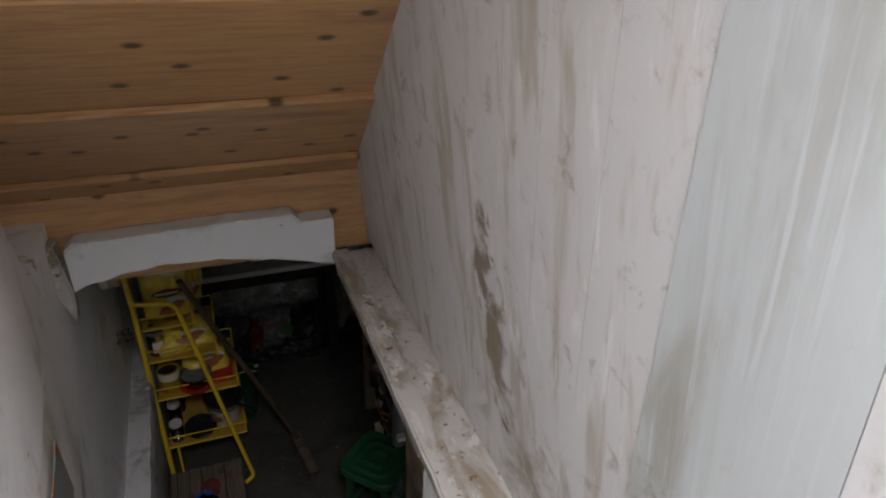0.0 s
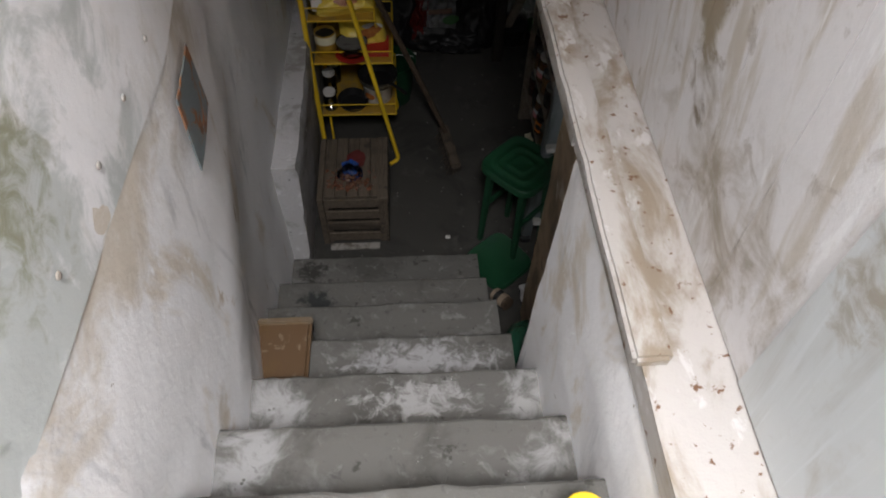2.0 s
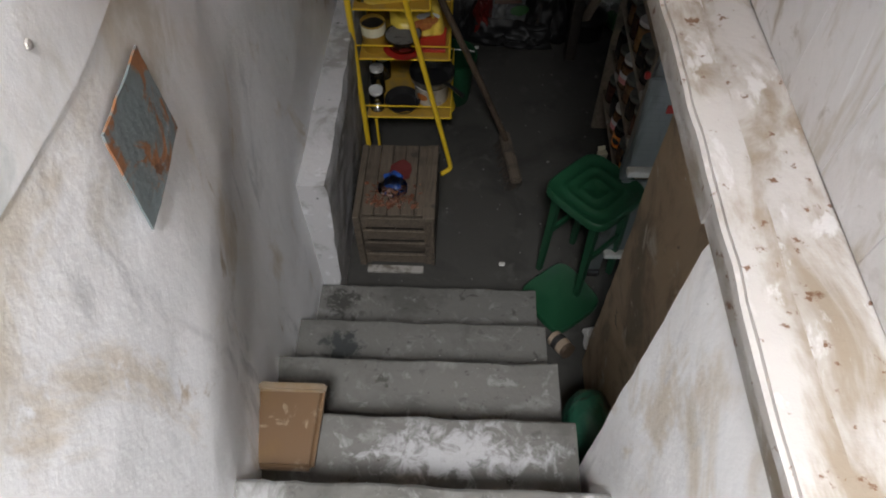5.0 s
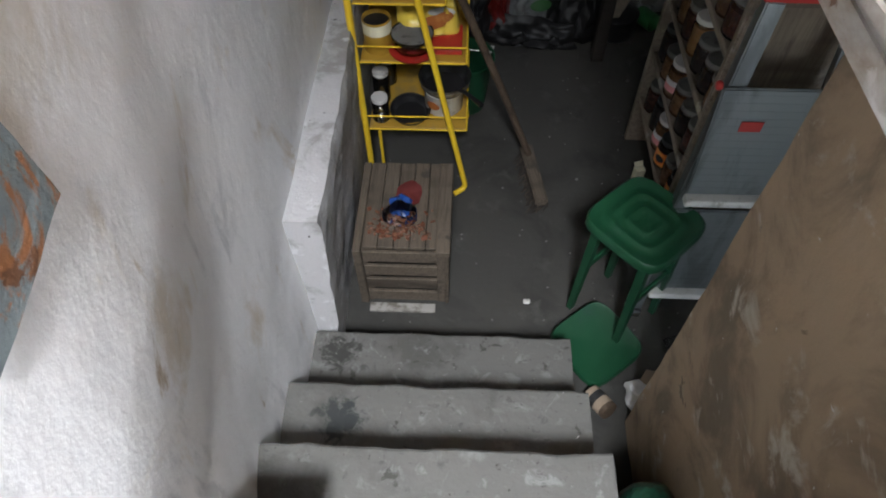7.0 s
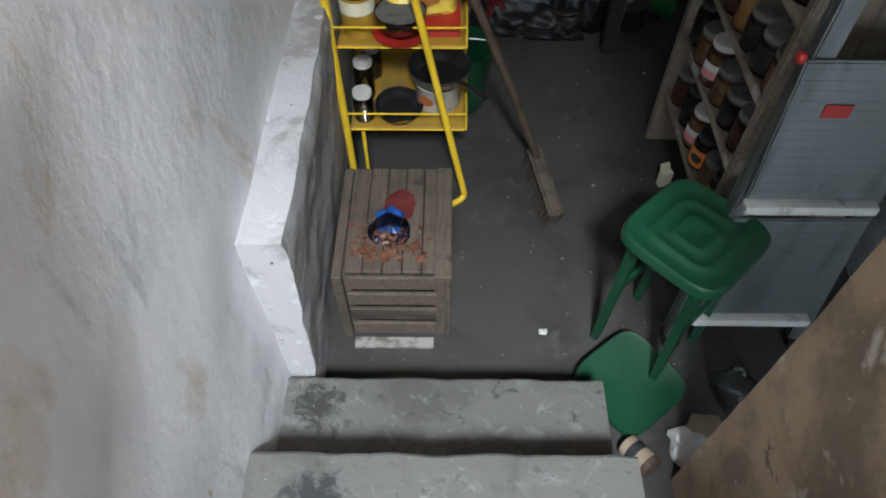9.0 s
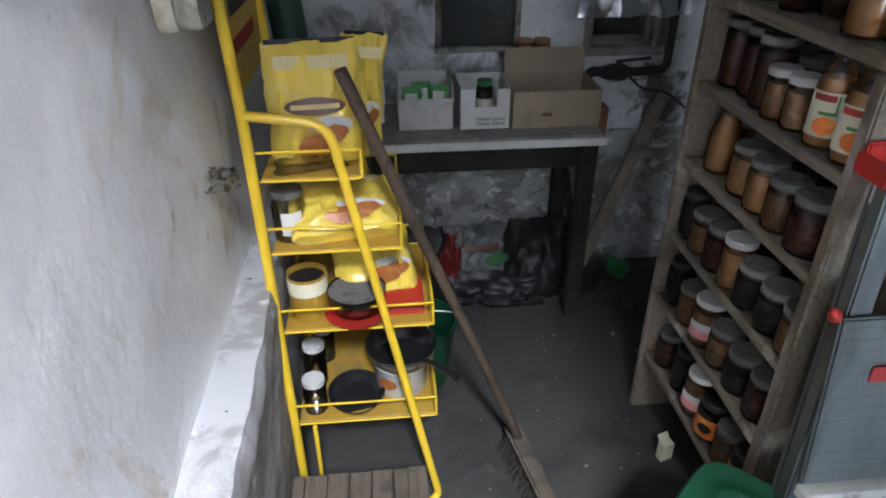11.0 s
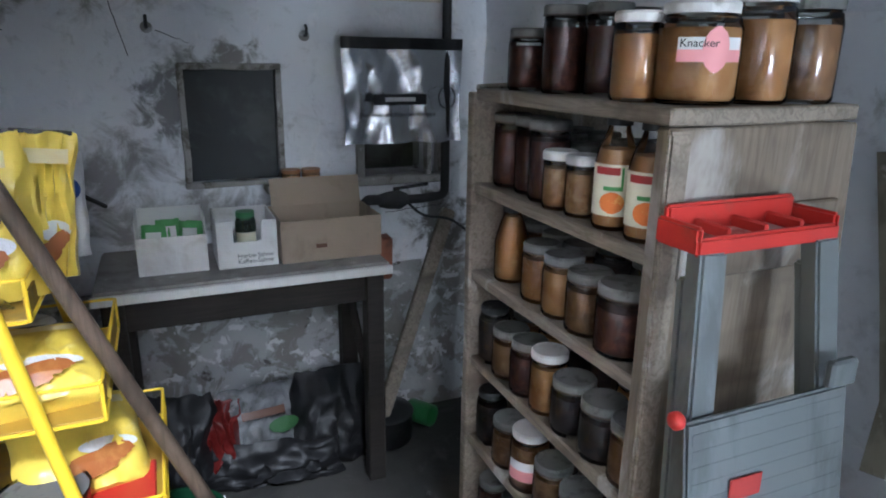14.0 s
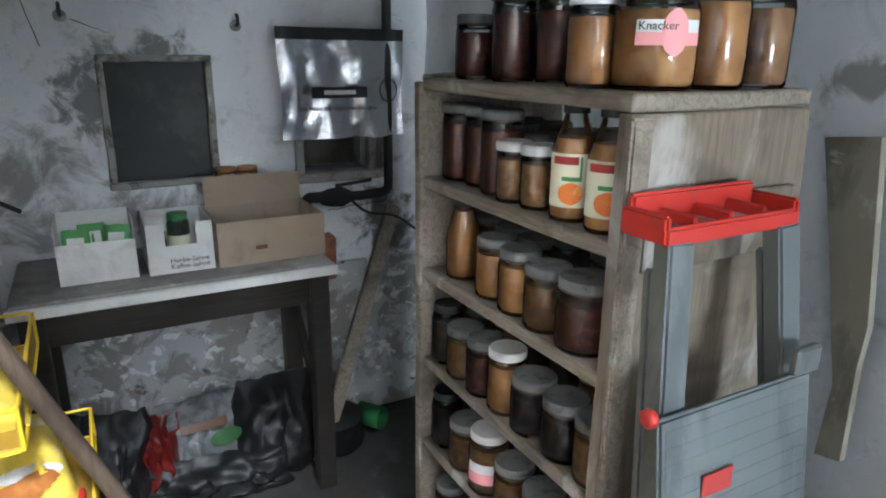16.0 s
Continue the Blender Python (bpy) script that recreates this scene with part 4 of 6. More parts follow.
def place_jar(kind, x, y, z):
    m = Matrix.Translation((x, y, z + 0.0005)) @ pose(0, 0, 0, 0, 0, rng.uniform(-8, 8) if kind in ("bottle", "pink", "pinksmall", "yellowlab") else rng.uniform(0, 360))
    if kind in used:
        return copy_thing(kinds[kind], m)
    used.add(kind)
    kinds[kind].matrix_world = m
    return kinds[kind]


for row, jars in FRONT.items():
    for kind, x, y in jars:
        place_jar(kind, x, y, BOARD_Z[row])
    if row == 0:
        for kind, x, y in (("plum_black", 1.262, 3.085), ("dark_tall", 1.262, 2.99), ("tall_brown", 1.300, 2.895), ("bigdark", 1.25, 2.755), ("dark_tall", 1.345, 2.80), ("plum", 1.35, 3.0), ("tall_brown", 1.402, 2.725)):
            place_jar(kind, x, y, BOARD_Z[0])
        continue
    for bx in (1.244, 1.335):
        for k in range(6):
            kind = rng.choice(("cherry", "plum", "quince", "plum_black", "apple", "cherry"))
            place_jar(kind, bx + rng.uniform(-0.008, 0.008), 2.632 + k * 0.094 + rng.uniform(-0.005, 0.005), BOARD_Z[row])
for k, e in list(kinds.items()):
    if k not in used:
        for o in (*e.children_recursive, e):
            bpy.data.objects.remove(o)

# a strip of old board hung on the side wall past the shelf
bm = bmesh.new()
strip = [(2.622, 1.185), (2.530, 1.195), (2.492, 0.88), (2.496, 0.80), (2.492, 0.618), (2.538, 0.608), (2.530, 0.755), (2.566, 0.935)]
fr = [bm.verts.new((1.615, y, z)) for y, z in strip]
bk = [bm.verts.new((1.632, y, z)) for y, z in strip]
bm.faces.new(fr)
bm.faces.new(list(reversed(bk)))
for k in range(len(strip)):
    bm.faces.new((fr[k], bk[k], bk[(k + 1) % len(strip)], fr[(k + 1) % len(strip)]))
tagged(link("wall_board", bm, surface("olive_grey_old_board", (0.25, 0.225, 0.17), [((0.14, 0.12, 0.085), 7.0, (1, 1, 0.5), 0.5, 0.66, 0.5), ((0.36, 0.34, 0.29), 16.0, ONE, 0.6, 0.7, 0.3)], rough=0.8)), "tapering grey-brown board hung on the side wall", "board")
# a slip of white paper at the back of the second board
tagged(link("paper_sheet", box(1.488, 1.494, 2.62, 2.86, 1.15, 1.235, 0), paper_white), "white paper sheet pinned behind the jars", "paper")

# ---------------------------------------------------------------- folded stepladder
ladder = thing("stepladder", Matrix(), "folded aluminium stepladder with red plastic top tray", "ladder")


def between(a, b, w, d):
    """A bar of section w by d from a to b, with its width along x."""
    a, b = Vector(a), Vector(b)
    z = (b - a).normalized()
    y = z.cross(Vector((1, 0, 0))).normalized()
    x = y.cross(z)
    m = Matrix((x, y, z)).transposed().to_4x4()
    m.translation = a
    return box(-w / 2, w / 2, -d / 2, d / 2, 0, (b - a).length, 0.004, segs=2), m


for xt, xb, sgn in ((1.107, 1.025, 1), (1.310, 1.375, -1)):
    bm, m = between((xb, 2.33, 0.0), (xt, 2.478, 1.10), 0.044, 0.03)
    part("rail", bm, aluminium, ladder).matrix_local = m
    bm, m = between((xb - 0.006 * sgn, 2.36, 0.02), (xt - 0.006 * sgn, 2.500, 1.06), 0.026, 0.016)
    part("rear_leg", bm, aluminium, ladder).matrix_local = m
    part("foot", box(xb - 0.024, xb + 0.024, 2.305, 2.36, 0, 0.035, 0.006), black_enamel, ladder, "black rubber foot")


def rail_y(z):
    return 2.33 + 0.148 * z / 1.1


for z0, z1 in ((0.56, 0.895), (0.16, 0.50)):
    w = 0.145 + 0.02 * (1 - z1)
    bm, m = between((1.2, rail_y(z0) - 0.022, z0), (1.2, rail_y(z1) - 0.022, z1), 2 * w, 0.012)
    tr = part("tread", bm, aluminium, ladder, "folded ribbed aluminium tread")
    tr.matrix_local = m
    for k in range(14):
        zz = 0.02 + k * (z1 - z0 - 0.04) / 13
        part("rib", box(-w + 0.01, w - 0.01, -0.0066, -0.003, zz - 0.007, zz + 0.007, 0), aluminium, tr)
    part("end_lip", box(1.2 - w, 1.2 + w, rail_y(z0) - 0.05, rail_y(z0) - 0.016, z0 - 0.03, z0 - 0.005, 0.004), white_lid, ladder, "pale plastic tread end")
for x in (1.055,):
    part("hinge", lathe([(0, -0.008), (0.008, -0.008), (0.012, -0.004), (0.012, 0.004), (0.008, 0.008), (0, 0.008)], 16), red_plastic, ladder, "red plastic hinge", smooth=True).matrix_local = Matrix.Translation((x - 0.012, 2.43, 0.90)) @ pose(0, 0, 0, 0, 90, 0)
part("warning_label", box(1.125, 1.18, rail_y(0.79) - 0.0318, rail_y(0.79) - 0.0295, 0.775, 0.807, 0), paper_red, ladder, "red warning label")
part("side_plate", box(1.285, 1.335, 2.405, 2.42, 0.905, 0.945, 0.004), aluminium, ladder)


def ladder_tray():
    """Open red tray: sloping floor, raised rim, cross ribs and a thick front lip with end lugs."""
    tray = part("tray", box(1.088, 1.325, 2.474, 2.54, 1.103, 1.110, 0.003), red_plastic, ladder)
    part("front_lip", box(1.080, 1.333, 2.466, 2.478, 1.096, 1.120, 0.004, segs=2), red_plastic, tray)
    part("back_rim", box(1.090, 1.323, 2.534, 2.546, 1.103, 1.148, 0.004, segs=2), red_plastic, tray)
    for x in (1.080, 1.322):
        part("side_rim", box(x, x + 0.011, 2.468, 2.546, 1.098, 1.134, 0.004, segs=2), red_plastic, tray)
    for x in (1.135, 1.20, 1.265):
        part("cross_rib", box(x, x + 0.007, 2.474, 2.535, 1.107, 1.128, 0.003), red_plastic, tray)
    part("tray_dust", box(1.096, 1.262, 2.480, 2.528, 1.1102, 1.1125, 0), surface("pinkish_dust", (0.50, 0.36, 0.33), [((0.40, 0.12, 0.10), 30.0, ONE, 0.48, 0.62, 0.3)], rough=0.9, relief=None), ladder, "pale dust in the tray")


ladder_tray()

# ---------------------------------------------------------------- table with boxes
table = thing("work_table", Matrix(), "dark wooden table with dusty grey top by the wall", "table")
tb = box(0.285, 1.075, 3.635, 4.035, 0.722, 0.75, 0.006, segs=2)
part("tabletop", tb, tabletop_mat, table)
part("edge_band", box(0.28, 1.08, 3.625, 3.638, 0.715, 0.742, 0.003), card_white, table, "pale worn front edge")
part("apron", box(0.32, 1.04, 3.665, 3.685, 0.625, 0.722, 0.003), dark_wood, table)
part("apron", box(0.32, 1.04, 3.985, 4.005, 0.60, 0.722, 0.003), dark_wood, table)
part("apron", box(0.305, 0.325, 3.685, 3.985, 0.60, 0.722, 0.003), dark_wood, table)
part("apron", box(1.035, 1.055, 3.685, 3.985, 0.60, 0.722, 0.003), dark_wood, table)
for x in (0.30, 1.005):
    for y in (3.65, 3.965):
        part("leg", box(x, x + 0.055, y, y + 0.055, 0.0, 0.722, 0.004), dark_wood, table)
part("brace", tube([(1.03, 3.99, 0.6), (1.03, 3.72, 0.30)], 0.015, 8), dark_wood, table)


def carton(name, label, x0, x1, y0, y1, h, mat, front=None, flaps=(), notch=False):
    z = 0.7505
    e = thing(name, Matrix.Translation(((x0 + x1) / 2, (y0 + y1) / 2, z)), label, "box")
    w, d, t = (x1 - x0) / 2, (y1 - y0) / 2, 0.003
    part("bottom", box(-w, w, -d, d, 0, t, 0), mat, e)
    fh = front or h
    if notch:
        part("front_corner", box(-w, -w * 0.45, -d, -d + t, t, h, 0), mat, e)
        part("front_corner", box(w * 0.5, w, -d, -d + t, t, h, 0), mat, e)
        part("front_wall", box(-w * 0.45, w * 0.5, -d, -d + t, t, fh, 0), mat, e)
    else:
        part("front_wall", box(-w, w, -d, -d + t, t, fh, 0), mat, e)
    part("back_wall", box(-w, w, d - t, d, t, h, 0), mat, e)
    for s in (-w, w - t):
        part("side_wall", box(s, s + t, -d + t, d - t, t, h, 0), mat, e)
    return e


c1 = carton("cardboard_box", "open white cardboard box holding green packets", 0.395, 0.575, 3.74, 3.93, 0.15, card_white, 0.105)
c2 = carton("cardboard_box", "open white printed cardboard box with jars inside", 0.60, 0.765, 3.73, 3.93, 0.135, card_white, 0.075, notch=True)
for k, (txt, z) in enumerate((("Herbe-Sahne", 0.034), ("Kaffee-Sahne", 0.018))):
    text_mesh("lettering", txt, 0.019, ink, c2, Matrix.Translation((0.02, -0.1005, z)) @ pose(0, 0, 0, 90, 0, 0))
c3 = carton("cardboard_box", "open brown cardboard box with a raised flap", 0.775, 1.075, 3.72, 3.95, 0.125, card_brown)
fl = part("flap", box(-0.14, 0.15, -0.0015, 0.0015, 0, 0.088, 0), card_brown, c3)
fl.matrix_local = Matrix.Translation((0.0, 0.113, 0.123)) @ pose(0, 0, 0, -14, 0, 0)
part("dark_stain", box(-0.05, -0.018, -0.1165, -0.1158, 0.04, 0.052, 0), brown_print, c3)


def green_jar(x, y, z, mat, lid, label, h=0.095, r=0.026):
    e = thing("glass_jar", Matrix.Translation((x, y, z)), label, "jar")
    part("glass_body", lathe([(0, 0), (r, 0.0), (r, h * 0.75), (r * 0.8, h * 0.88), (r * 0.78, h - 0.004)], 18), green_glass, e, smooth=True)
    part("contents", lathe([(0, 0.003), (r - 0.002, 0.003), (r - 0.002, h * 0.7), (0, h * 0.7)], 18), mat, e, smooth=True)
    part("lid", lathe([(r * 0.78, h - 0.016), (r * 0.9, h - 0.016), (r * 0.9, h), (0, h + 0.001)], 18), lid, e)
    curved_label(e, r, 200, 330, h * 0.2, h * 0.5, paper_cream)
    return e


green_jar(0.685, 3.775, 0.79, plum, green_lid, "dark jar with green lid standing in a box", 0.115, 0.029)
green_jar(0.63, 3.80, 0.754, plum, black_lid, "small dark jar lying low in the box")
for x, y in ((0.44, 3.80), (0.48, 3.86), (0.535, 3.82)):
    bm = pillow(0.07, 0.035, 0.12, 8, 8, 0.1, x * 30, 0.006)
    e = thing("packet", Matrix.Translation((x, y, 0.756)) @ pose(0, 0, 0, -8, 0, x * 300 % 40 - 20), "crumpled green foil packet in a box", "packet")
    part("pouch", bm, paper_green, e, smooth=True)
    part("label_field", patch(0.07, 0.035, 0.12, -0.02, 0.02, 0.06, 0.1), paper_white, e)
for k in range(6):
    e = thing("small_bottle", Matrix.Translation((0.84 + 0.035 * k, 3.80 + 0.03 * (k % 2), 0.80)) @ pose(0, 0, 0, 0, 80, 20 * k), "small dark glass bottle lying in the box", "bottle", "bottles in the brown box")
    part("glass_body", lathe([(0, 0), (0.014, 0.002), (0.015, 0.05), (0.007, 0.065), (0.007, 0.08), (0, 0.081)], 14), black_enamel, e, smooth=True)

brick = surface("red_brown_brick", (0.26, 0.10, 0.055), [((0.16, 0.07, 0.045), 14.0, ONE, 0.5, 0.66, 0.4), ((0.34, 0.27, 0.22), 22.0, ONE, 0.62, 0.7, 0.3)], rough=0.9)
tagged(link("brick", crumple(box(1.148, 1.203, 3.985, 4.05, 0.570, 0.723, 0.006, segs=2), 0.003, 20), brick), "bare red-brown brick in the flaking far wall", "brick")

# silver plastic bag hung on the wall
bag = thing("hanging_bag", Matrix.Translation((1.245, 3.985, 1.055)), "silver grey printed plastic carrier bag hung on wall", "bag")
bm = bmesh.new()
n = 28
g = []
for side in (1, -1):
    gg = []
    for j in range(n + 1):
        v = j / n
        row = []
        for i in range(n + 1):
            u = i / n * 2 - 1
            x = u * (0.207 - 0.006 * math.sin(v * 5))
            fold = 0.026 * noise.noise(Vector((u * 2.6 + 1.1 * v, v * 1.5, 0))) + 0.010 * noise.noise(Vector((u * 5.5 - 1.5 * v, v * 3.2, 4))) - 0.012 * max(0.0, 0.25 - v)
            y = -side * 0.006 * (1 - u ** 4) + fold
            row.append(bm.verts.new((x, y, 0.34 * v + 0.006 * noise.noise(Vector((u * 3, 1, 0))) * (1 - v))))
        gg.append(row)
    g.append(gg)
    for j in range(n - 3):
        for i in range(n):
            bm.faces.new((gg[j][i], gg[j][i + 1], gg[j + 1][i + 1], gg[j + 1][i]))
bm2 = bmesh.new()
for gg in g:
    vv = [[bm2.verts.new(p.co) for p in gg[j]] for j in range(n - 3, n + 1)]
    for a, b in zip(vv, vv[1:]):
        for i in range(n):
            bm2.faces.new((a[i], a[i + 1], b[i + 1], b[i]))
bmesh.ops.delete(bm, geom=[v for v in bm.verts if not v.link_faces], context="VERTS")
part("pouch", bm, silver_film, bag, smooth=True)
part("top_band", bm2, black_film, bag, "black top hem", smooth=True)
part("print_field", box(-0.115, 0.07, -0.030, -0.0295, 0.128, 0.162, 0), black_film, bag, "black printed field")
part("print_bar", box(-0.075, 0.03, -0.0308, -0.0303, 0.139, 0.152, 0), white_film, bag, "pale illegible lettering bar")
text_mesh("lettering", "Das Haus der Experten-Gruppe", 0.0205, black_film, bag, Matrix.Translation((-0.03, -0.029, 0.096)) @ pose(0, 0, 0, 90, 0, 0), "black lettering")
part("print_ring", tube([(0.145 + 0.03 * math.cos(a * math.pi / 12), -0.027, 0.15 + 0.036 * math.sin(a * math.pi / 12)) for a in range(25)], 0.002, 5), black_film, bag, "black printed ring")
part("nail", tube([(-0.15, 0.05, 0.33), (-0.15, -0.02, 0.333)], 0.002, 6), black_iron, bag)

# dark window and small window in the far wall


def window(name, x0, x1, z0, z1, y, label, pane_mat, fw=0.022, recess=0.02):
    e = thing(name, Matrix(), label, "window", kind="structure")
    for nm, b in (("frame_top", (x0, x1, y - 0.012, y + 0.05, z1 - fw, z1)), ("frame_bottom", (x0, x1, y - 0.012, y + 0.05, z0, z0 + fw)),
                  ("frame_side", (x0, x0 + fw, y - 0.012, y + 0.05, z0 + fw, z1 - fw)), ("frame_side", (x1 - fw, x1, y - 0.012, y + 0.05, z0 + fw, z1 - fw))):
        bmx = box(*b, 0.004)
        bmesh.ops.subdivide_edges(bmx, edges=list(bmx.edges), cuts=4, use_grid_fill=True)
        part(nm, crumple(bmx, 0.004, 22, x0), frame_wood, e)
    part("pane", box(x0 + fw, x1 - fw, y + recess, y + recess + 0.006, z0 + fw, z1 - fw, 0), pane_mat, e)
    return e


window("window_1", 0.545, 0.855, 0.925, 1.31, 4.06, "boarded dark cellar window in a weathered frame", black_board, 0.02, 0.015)
w2 = window("window_2", 1.095, 1.435, 0.90, 1.20, 4.06, "small deep cellar window with dirty pane", dusty_glass, 0.03, 0.2)
part("reveal_back", box(1.05, 1.48, 4.38, 4.40, 0.85, 1.25, 0), cement, w2)
part("mullion", box(1.355, 1.375, 4.05, 4.09, 0.93, 1.17, 0.003), frame_wood, w2)
ledge_j = tagged(link("window_sill", box(0.78, 1.08, 3.985, 4.06, 0.905, 0.93, 0.005), frame_wood), "narrow weathered wooden sill on the far wall", "sill", kind="structure")
for x in (0.865, 0.93):
    e = thing("glass_jar", Matrix.Translation((x, 4.02, 0.9305)), "small jar with copper lid on the sill", "jar", "jars on the sill")
    part("glass_body", lathe([(0, 0), (0.03, 0.0), (0.031, 0.03), (0.027, 0.038), (0.027, 0.045)], 18), glass, e, smooth=True)
    part("contents", lathe([(0, 0.002), (0.028, 0.002), (0.028, 0.03), (0, 0.031)], 18), apple, e)
    part("lid", lathe([(0.027, 0.036), (0.031, 0.036), (0.031, 0.047), (0, 0.048)], 18), gold_lid, e)
# water tap
tap = thing("water_tap", Matrix(), "black iron water tap and pipe on the wall", "tap")
part("pipe", tube(rounded([(1.405, 4.0, 1.57), (1.405, 4.0, 0.86), (1.30, 3.99, 0.855), (1.22, 3.98, 0.86)], 0.03), 0.016, 12), black_iron, tap, smooth=True)
part("valve_body", lathe([(0, -0.05), (0.022, -0.05), (0.03, -0.02), (0.034, 0.02), (0.02, 0.05), (0, 0.05)], 14), black_iron, tap, smooth=True).matrix_local = Matrix.Translation((1.2, 3.97, 0.862)) @ pose(0, 0, 0, 0, 90, 0)
part("spout", tube(rounded([(1.16, 3.97, 0.865), (1.10, 3.95, 0.872), (1.085, 3.94, 0.85)], 0.02), 0.018, 10), black_iron, tap, smooth=True)
part("lever", tube([(1.2, 3.97, 0.90), (1.32, 3.95, 0.915)], 0.006, 8), black_iron, tap)
part("hose", tube(rounded([(1.24, 3.96, 0.86), (1.30, 3.95, 0.80), (1.40, 3.94, 0.79), (1.46, 3.9, 0.74)], 0.05), 0.005, 6), cable_black, tap)
bm, m = between((1.05, 3.80, 0.004), (1.405, 3.965, 0.815), 0.05, 0.026)
tagged(link("leaning_plank", bm, grey_wood), "grey wooden plank leaning against the far wall", "plank").matrix_world = m
can = thing("tin_can", Matrix.Translation((1.29, 3.93, 0.042)) @ pose(0, 0, 0, 90, 0, 35), "green tin can lying open on the floor", "can")
part("body", lathe([(0.0, -0.05), (0.04, -0.05), (0.0415, -0.048), (0.0415, 0.05), (0.0385, 0.05), (0.0385, -0.044), (0, -0.044)], 24), green_lid, can, smooth=True)

# ---------------------------------------------------------------- yellow display rack
rack = thing("display_rack", Matrix(), "yellow tubular metal display rack with stepped trays", "rack")
RY0, RY1 = 2.885, 3.275
part("main_frame", tube(rounded([(0.082, RY0, 0.0), (0.075, RY0, 1.10), (0.062, RY0, 1.435), (0.062, RY1, 1.435), (0.075, RY1, 1.1), (0.082, RY1, 0.0)], 0.045), 0.0115, 12), yellow_paint, rack, smooth=True)
for y in (RY0, RY1):
    part("sloping_rail", tube(rounded([(0.078, y, 1.108), (0.235, y, 1.085), (0.445, y - 0.03, 0.018), (0.40, y - 0.06, 0.012)], 0.045), 0.0105, 12), yellow_paint, rack, smooth=True)
    part("inner_leg", tube([(0.125, y + 0.02, 0.0), (0.125, y + 0.02, 0.26)], 0.006, 8), yellow_paint, rack)
sign = part("sign_board", box(0.056, 0.068, RY0 + 0.02, RY1 - 0.02, 1.125, 1.425, 0.003), surface("faded_yellow_sign", (0.60, 0.40, 0.05), [((0.42, 0.27, 0.05), 12.0, ONE, 0.5, 0.68, 0.4)], rough=0.4, relief=None), rack, "dull yellow printed sign")
part("dark_lettering_bar", box(0.0685, 0.0695, RY0 + 0.07, RY1 - 0.06, 1.275, 1.345, 0), ink, sign)
part("red_lettering_bar", box(0.0685, 0.0695, RY0 + 0.06, RY1 - 0.10, 1.205, 1.235, 0), paper_red, sign)
TRAYS = [(0.966, 0.295), (0.794, 0.370), (0.58, 0.437), (0.285, 0.442)]
for z, x1 in TRAYS:
    tray = part("tray", box(0.09, x1 - 0.004, RY0 + 0.012, RY1 - 0.006, z - 0.002, z + 0.003, 0.001), yellow_tray, rack)
    part("front_plate", box(x1 - 0.006, x1 - 0.002, RY0 + 0.012, RY1 - 0.006, z, z + 0.035, 0.001), yellow_tray, tray)
    for h in (0.0, 0.062):
        part("wire", tube(rounded([(0.088, RY0 + 0.006, z + h), (x1, RY0 + 0.006, z + h), (x1, RY1, z + h), (0.088, RY1, z + h)], 0.012, 3), 0.003, 7), yellow_paint, tray)
    for y in (RY0 + 0.006, RY1):
        part("wire", tube([(x1, y, z), (x1, y, z + 0.062)], 0.003, 7), yellow_paint, tray)


def bread_bag(m, w, d, h, seed, label, big=True):
    e = thing("bread_bag", m, label, "bag", "yellow bread bags on the rack")
    part("pouch", pillow(w, d, h, 20, 20, 0.08, seed, 0.017), yellow_film, e, smooth=True)
    part("white_field", patch(w, d, h, -w * 0.10, w * 0.36, h * 0.27, h * 0.42, 0.008, "oval"), white_film, e, "white printed swoosh")
    part("slice_print", patch(w, d, h, -w * 0.22, w * 0.20, h * 0.07, h * 0.27, 0.0095, "slice"), orange_print, e, "printed brown bread slice")
    part("slice_print", patch(w, d, h, 0.0, w * 0.30, h * 0.17, h * 0.34, 0.0115, "slice"), orange_print, e, "printed brown bread slice")
    if big:
        part("name_field", patch(w, d, h, -w * 0.30, w * 0.30, h * 0.43, h * 0.58, 0.010, "oval"), brown_print, e, "dark brown oval field")
        part("name_bar", patch(w, d, h, -w * 0.24, w * 0.24, h * 0.485, h * 0.525, 0.012), cream_print, e, "gold lettering bar")
    part("pale_band", patch(w, d, h, -w * 0.36, w * 0.36, h * 0.80, h * 0.90, 0.007), surface("pale_yellow_print", (0.74, 0.62, 0.30), [((0.78, 0.70, 0.48), 14.0, ONE, 0.5, 0.66, 0.4)], rough=0.35, kind="obj", relief=None), e, "pale printed band")
    part("seal", box(-w * 0.44, w * 0.44, -0.002, 0.002, h - 0.004, h + 0.006, 0.001), black_film, e, "dark sealed top edge")
    return e


bread_bag(Matrix.Translation((0.205, 2.985, 0.972)) @ pose(0, 0, 0, -6, 0, 5), 0.205, 0.09, 0.245, 1.0, "upright yellow printed bread bag on the top tray")
bread_bag(Matrix.Translation((0.29, 3.09, 0.972)) @ pose(0, 0, 0, -4, 6, 10), 0.10, 0.06, 0.235, 4.0, "second yellow bread bag behind the first", False)
bread_bag(Matrix.Translation((0.255, 2.93, 0.806)) @ pose(0, 0, 0, -62, 4, 12), 0.25, 0.085, 0.17, 7.0, "yellow bread bag lying slumped on a tray", False)
bread_bag(Matrix.Translation((0.32, 3.0, 0.60)) @ pose(0, 0, 0, -50, 10, 22), 0.22, 0.09, 0.19, 11.0, "yellow bread bag lying on the third tray", False)
wb = thing("flour_bag", Matrix.Translation((0.295, 3.2, 0.972)) @ pose(0, 0, 0, -5, 4, 20), "white and blue paper bag on the top tray", "bag")
part("pouch", pillow(0.11, 0.06, 0.19, 12, 12, 0.05, 3.0, 0.01), white_film, wb, smooth=True)
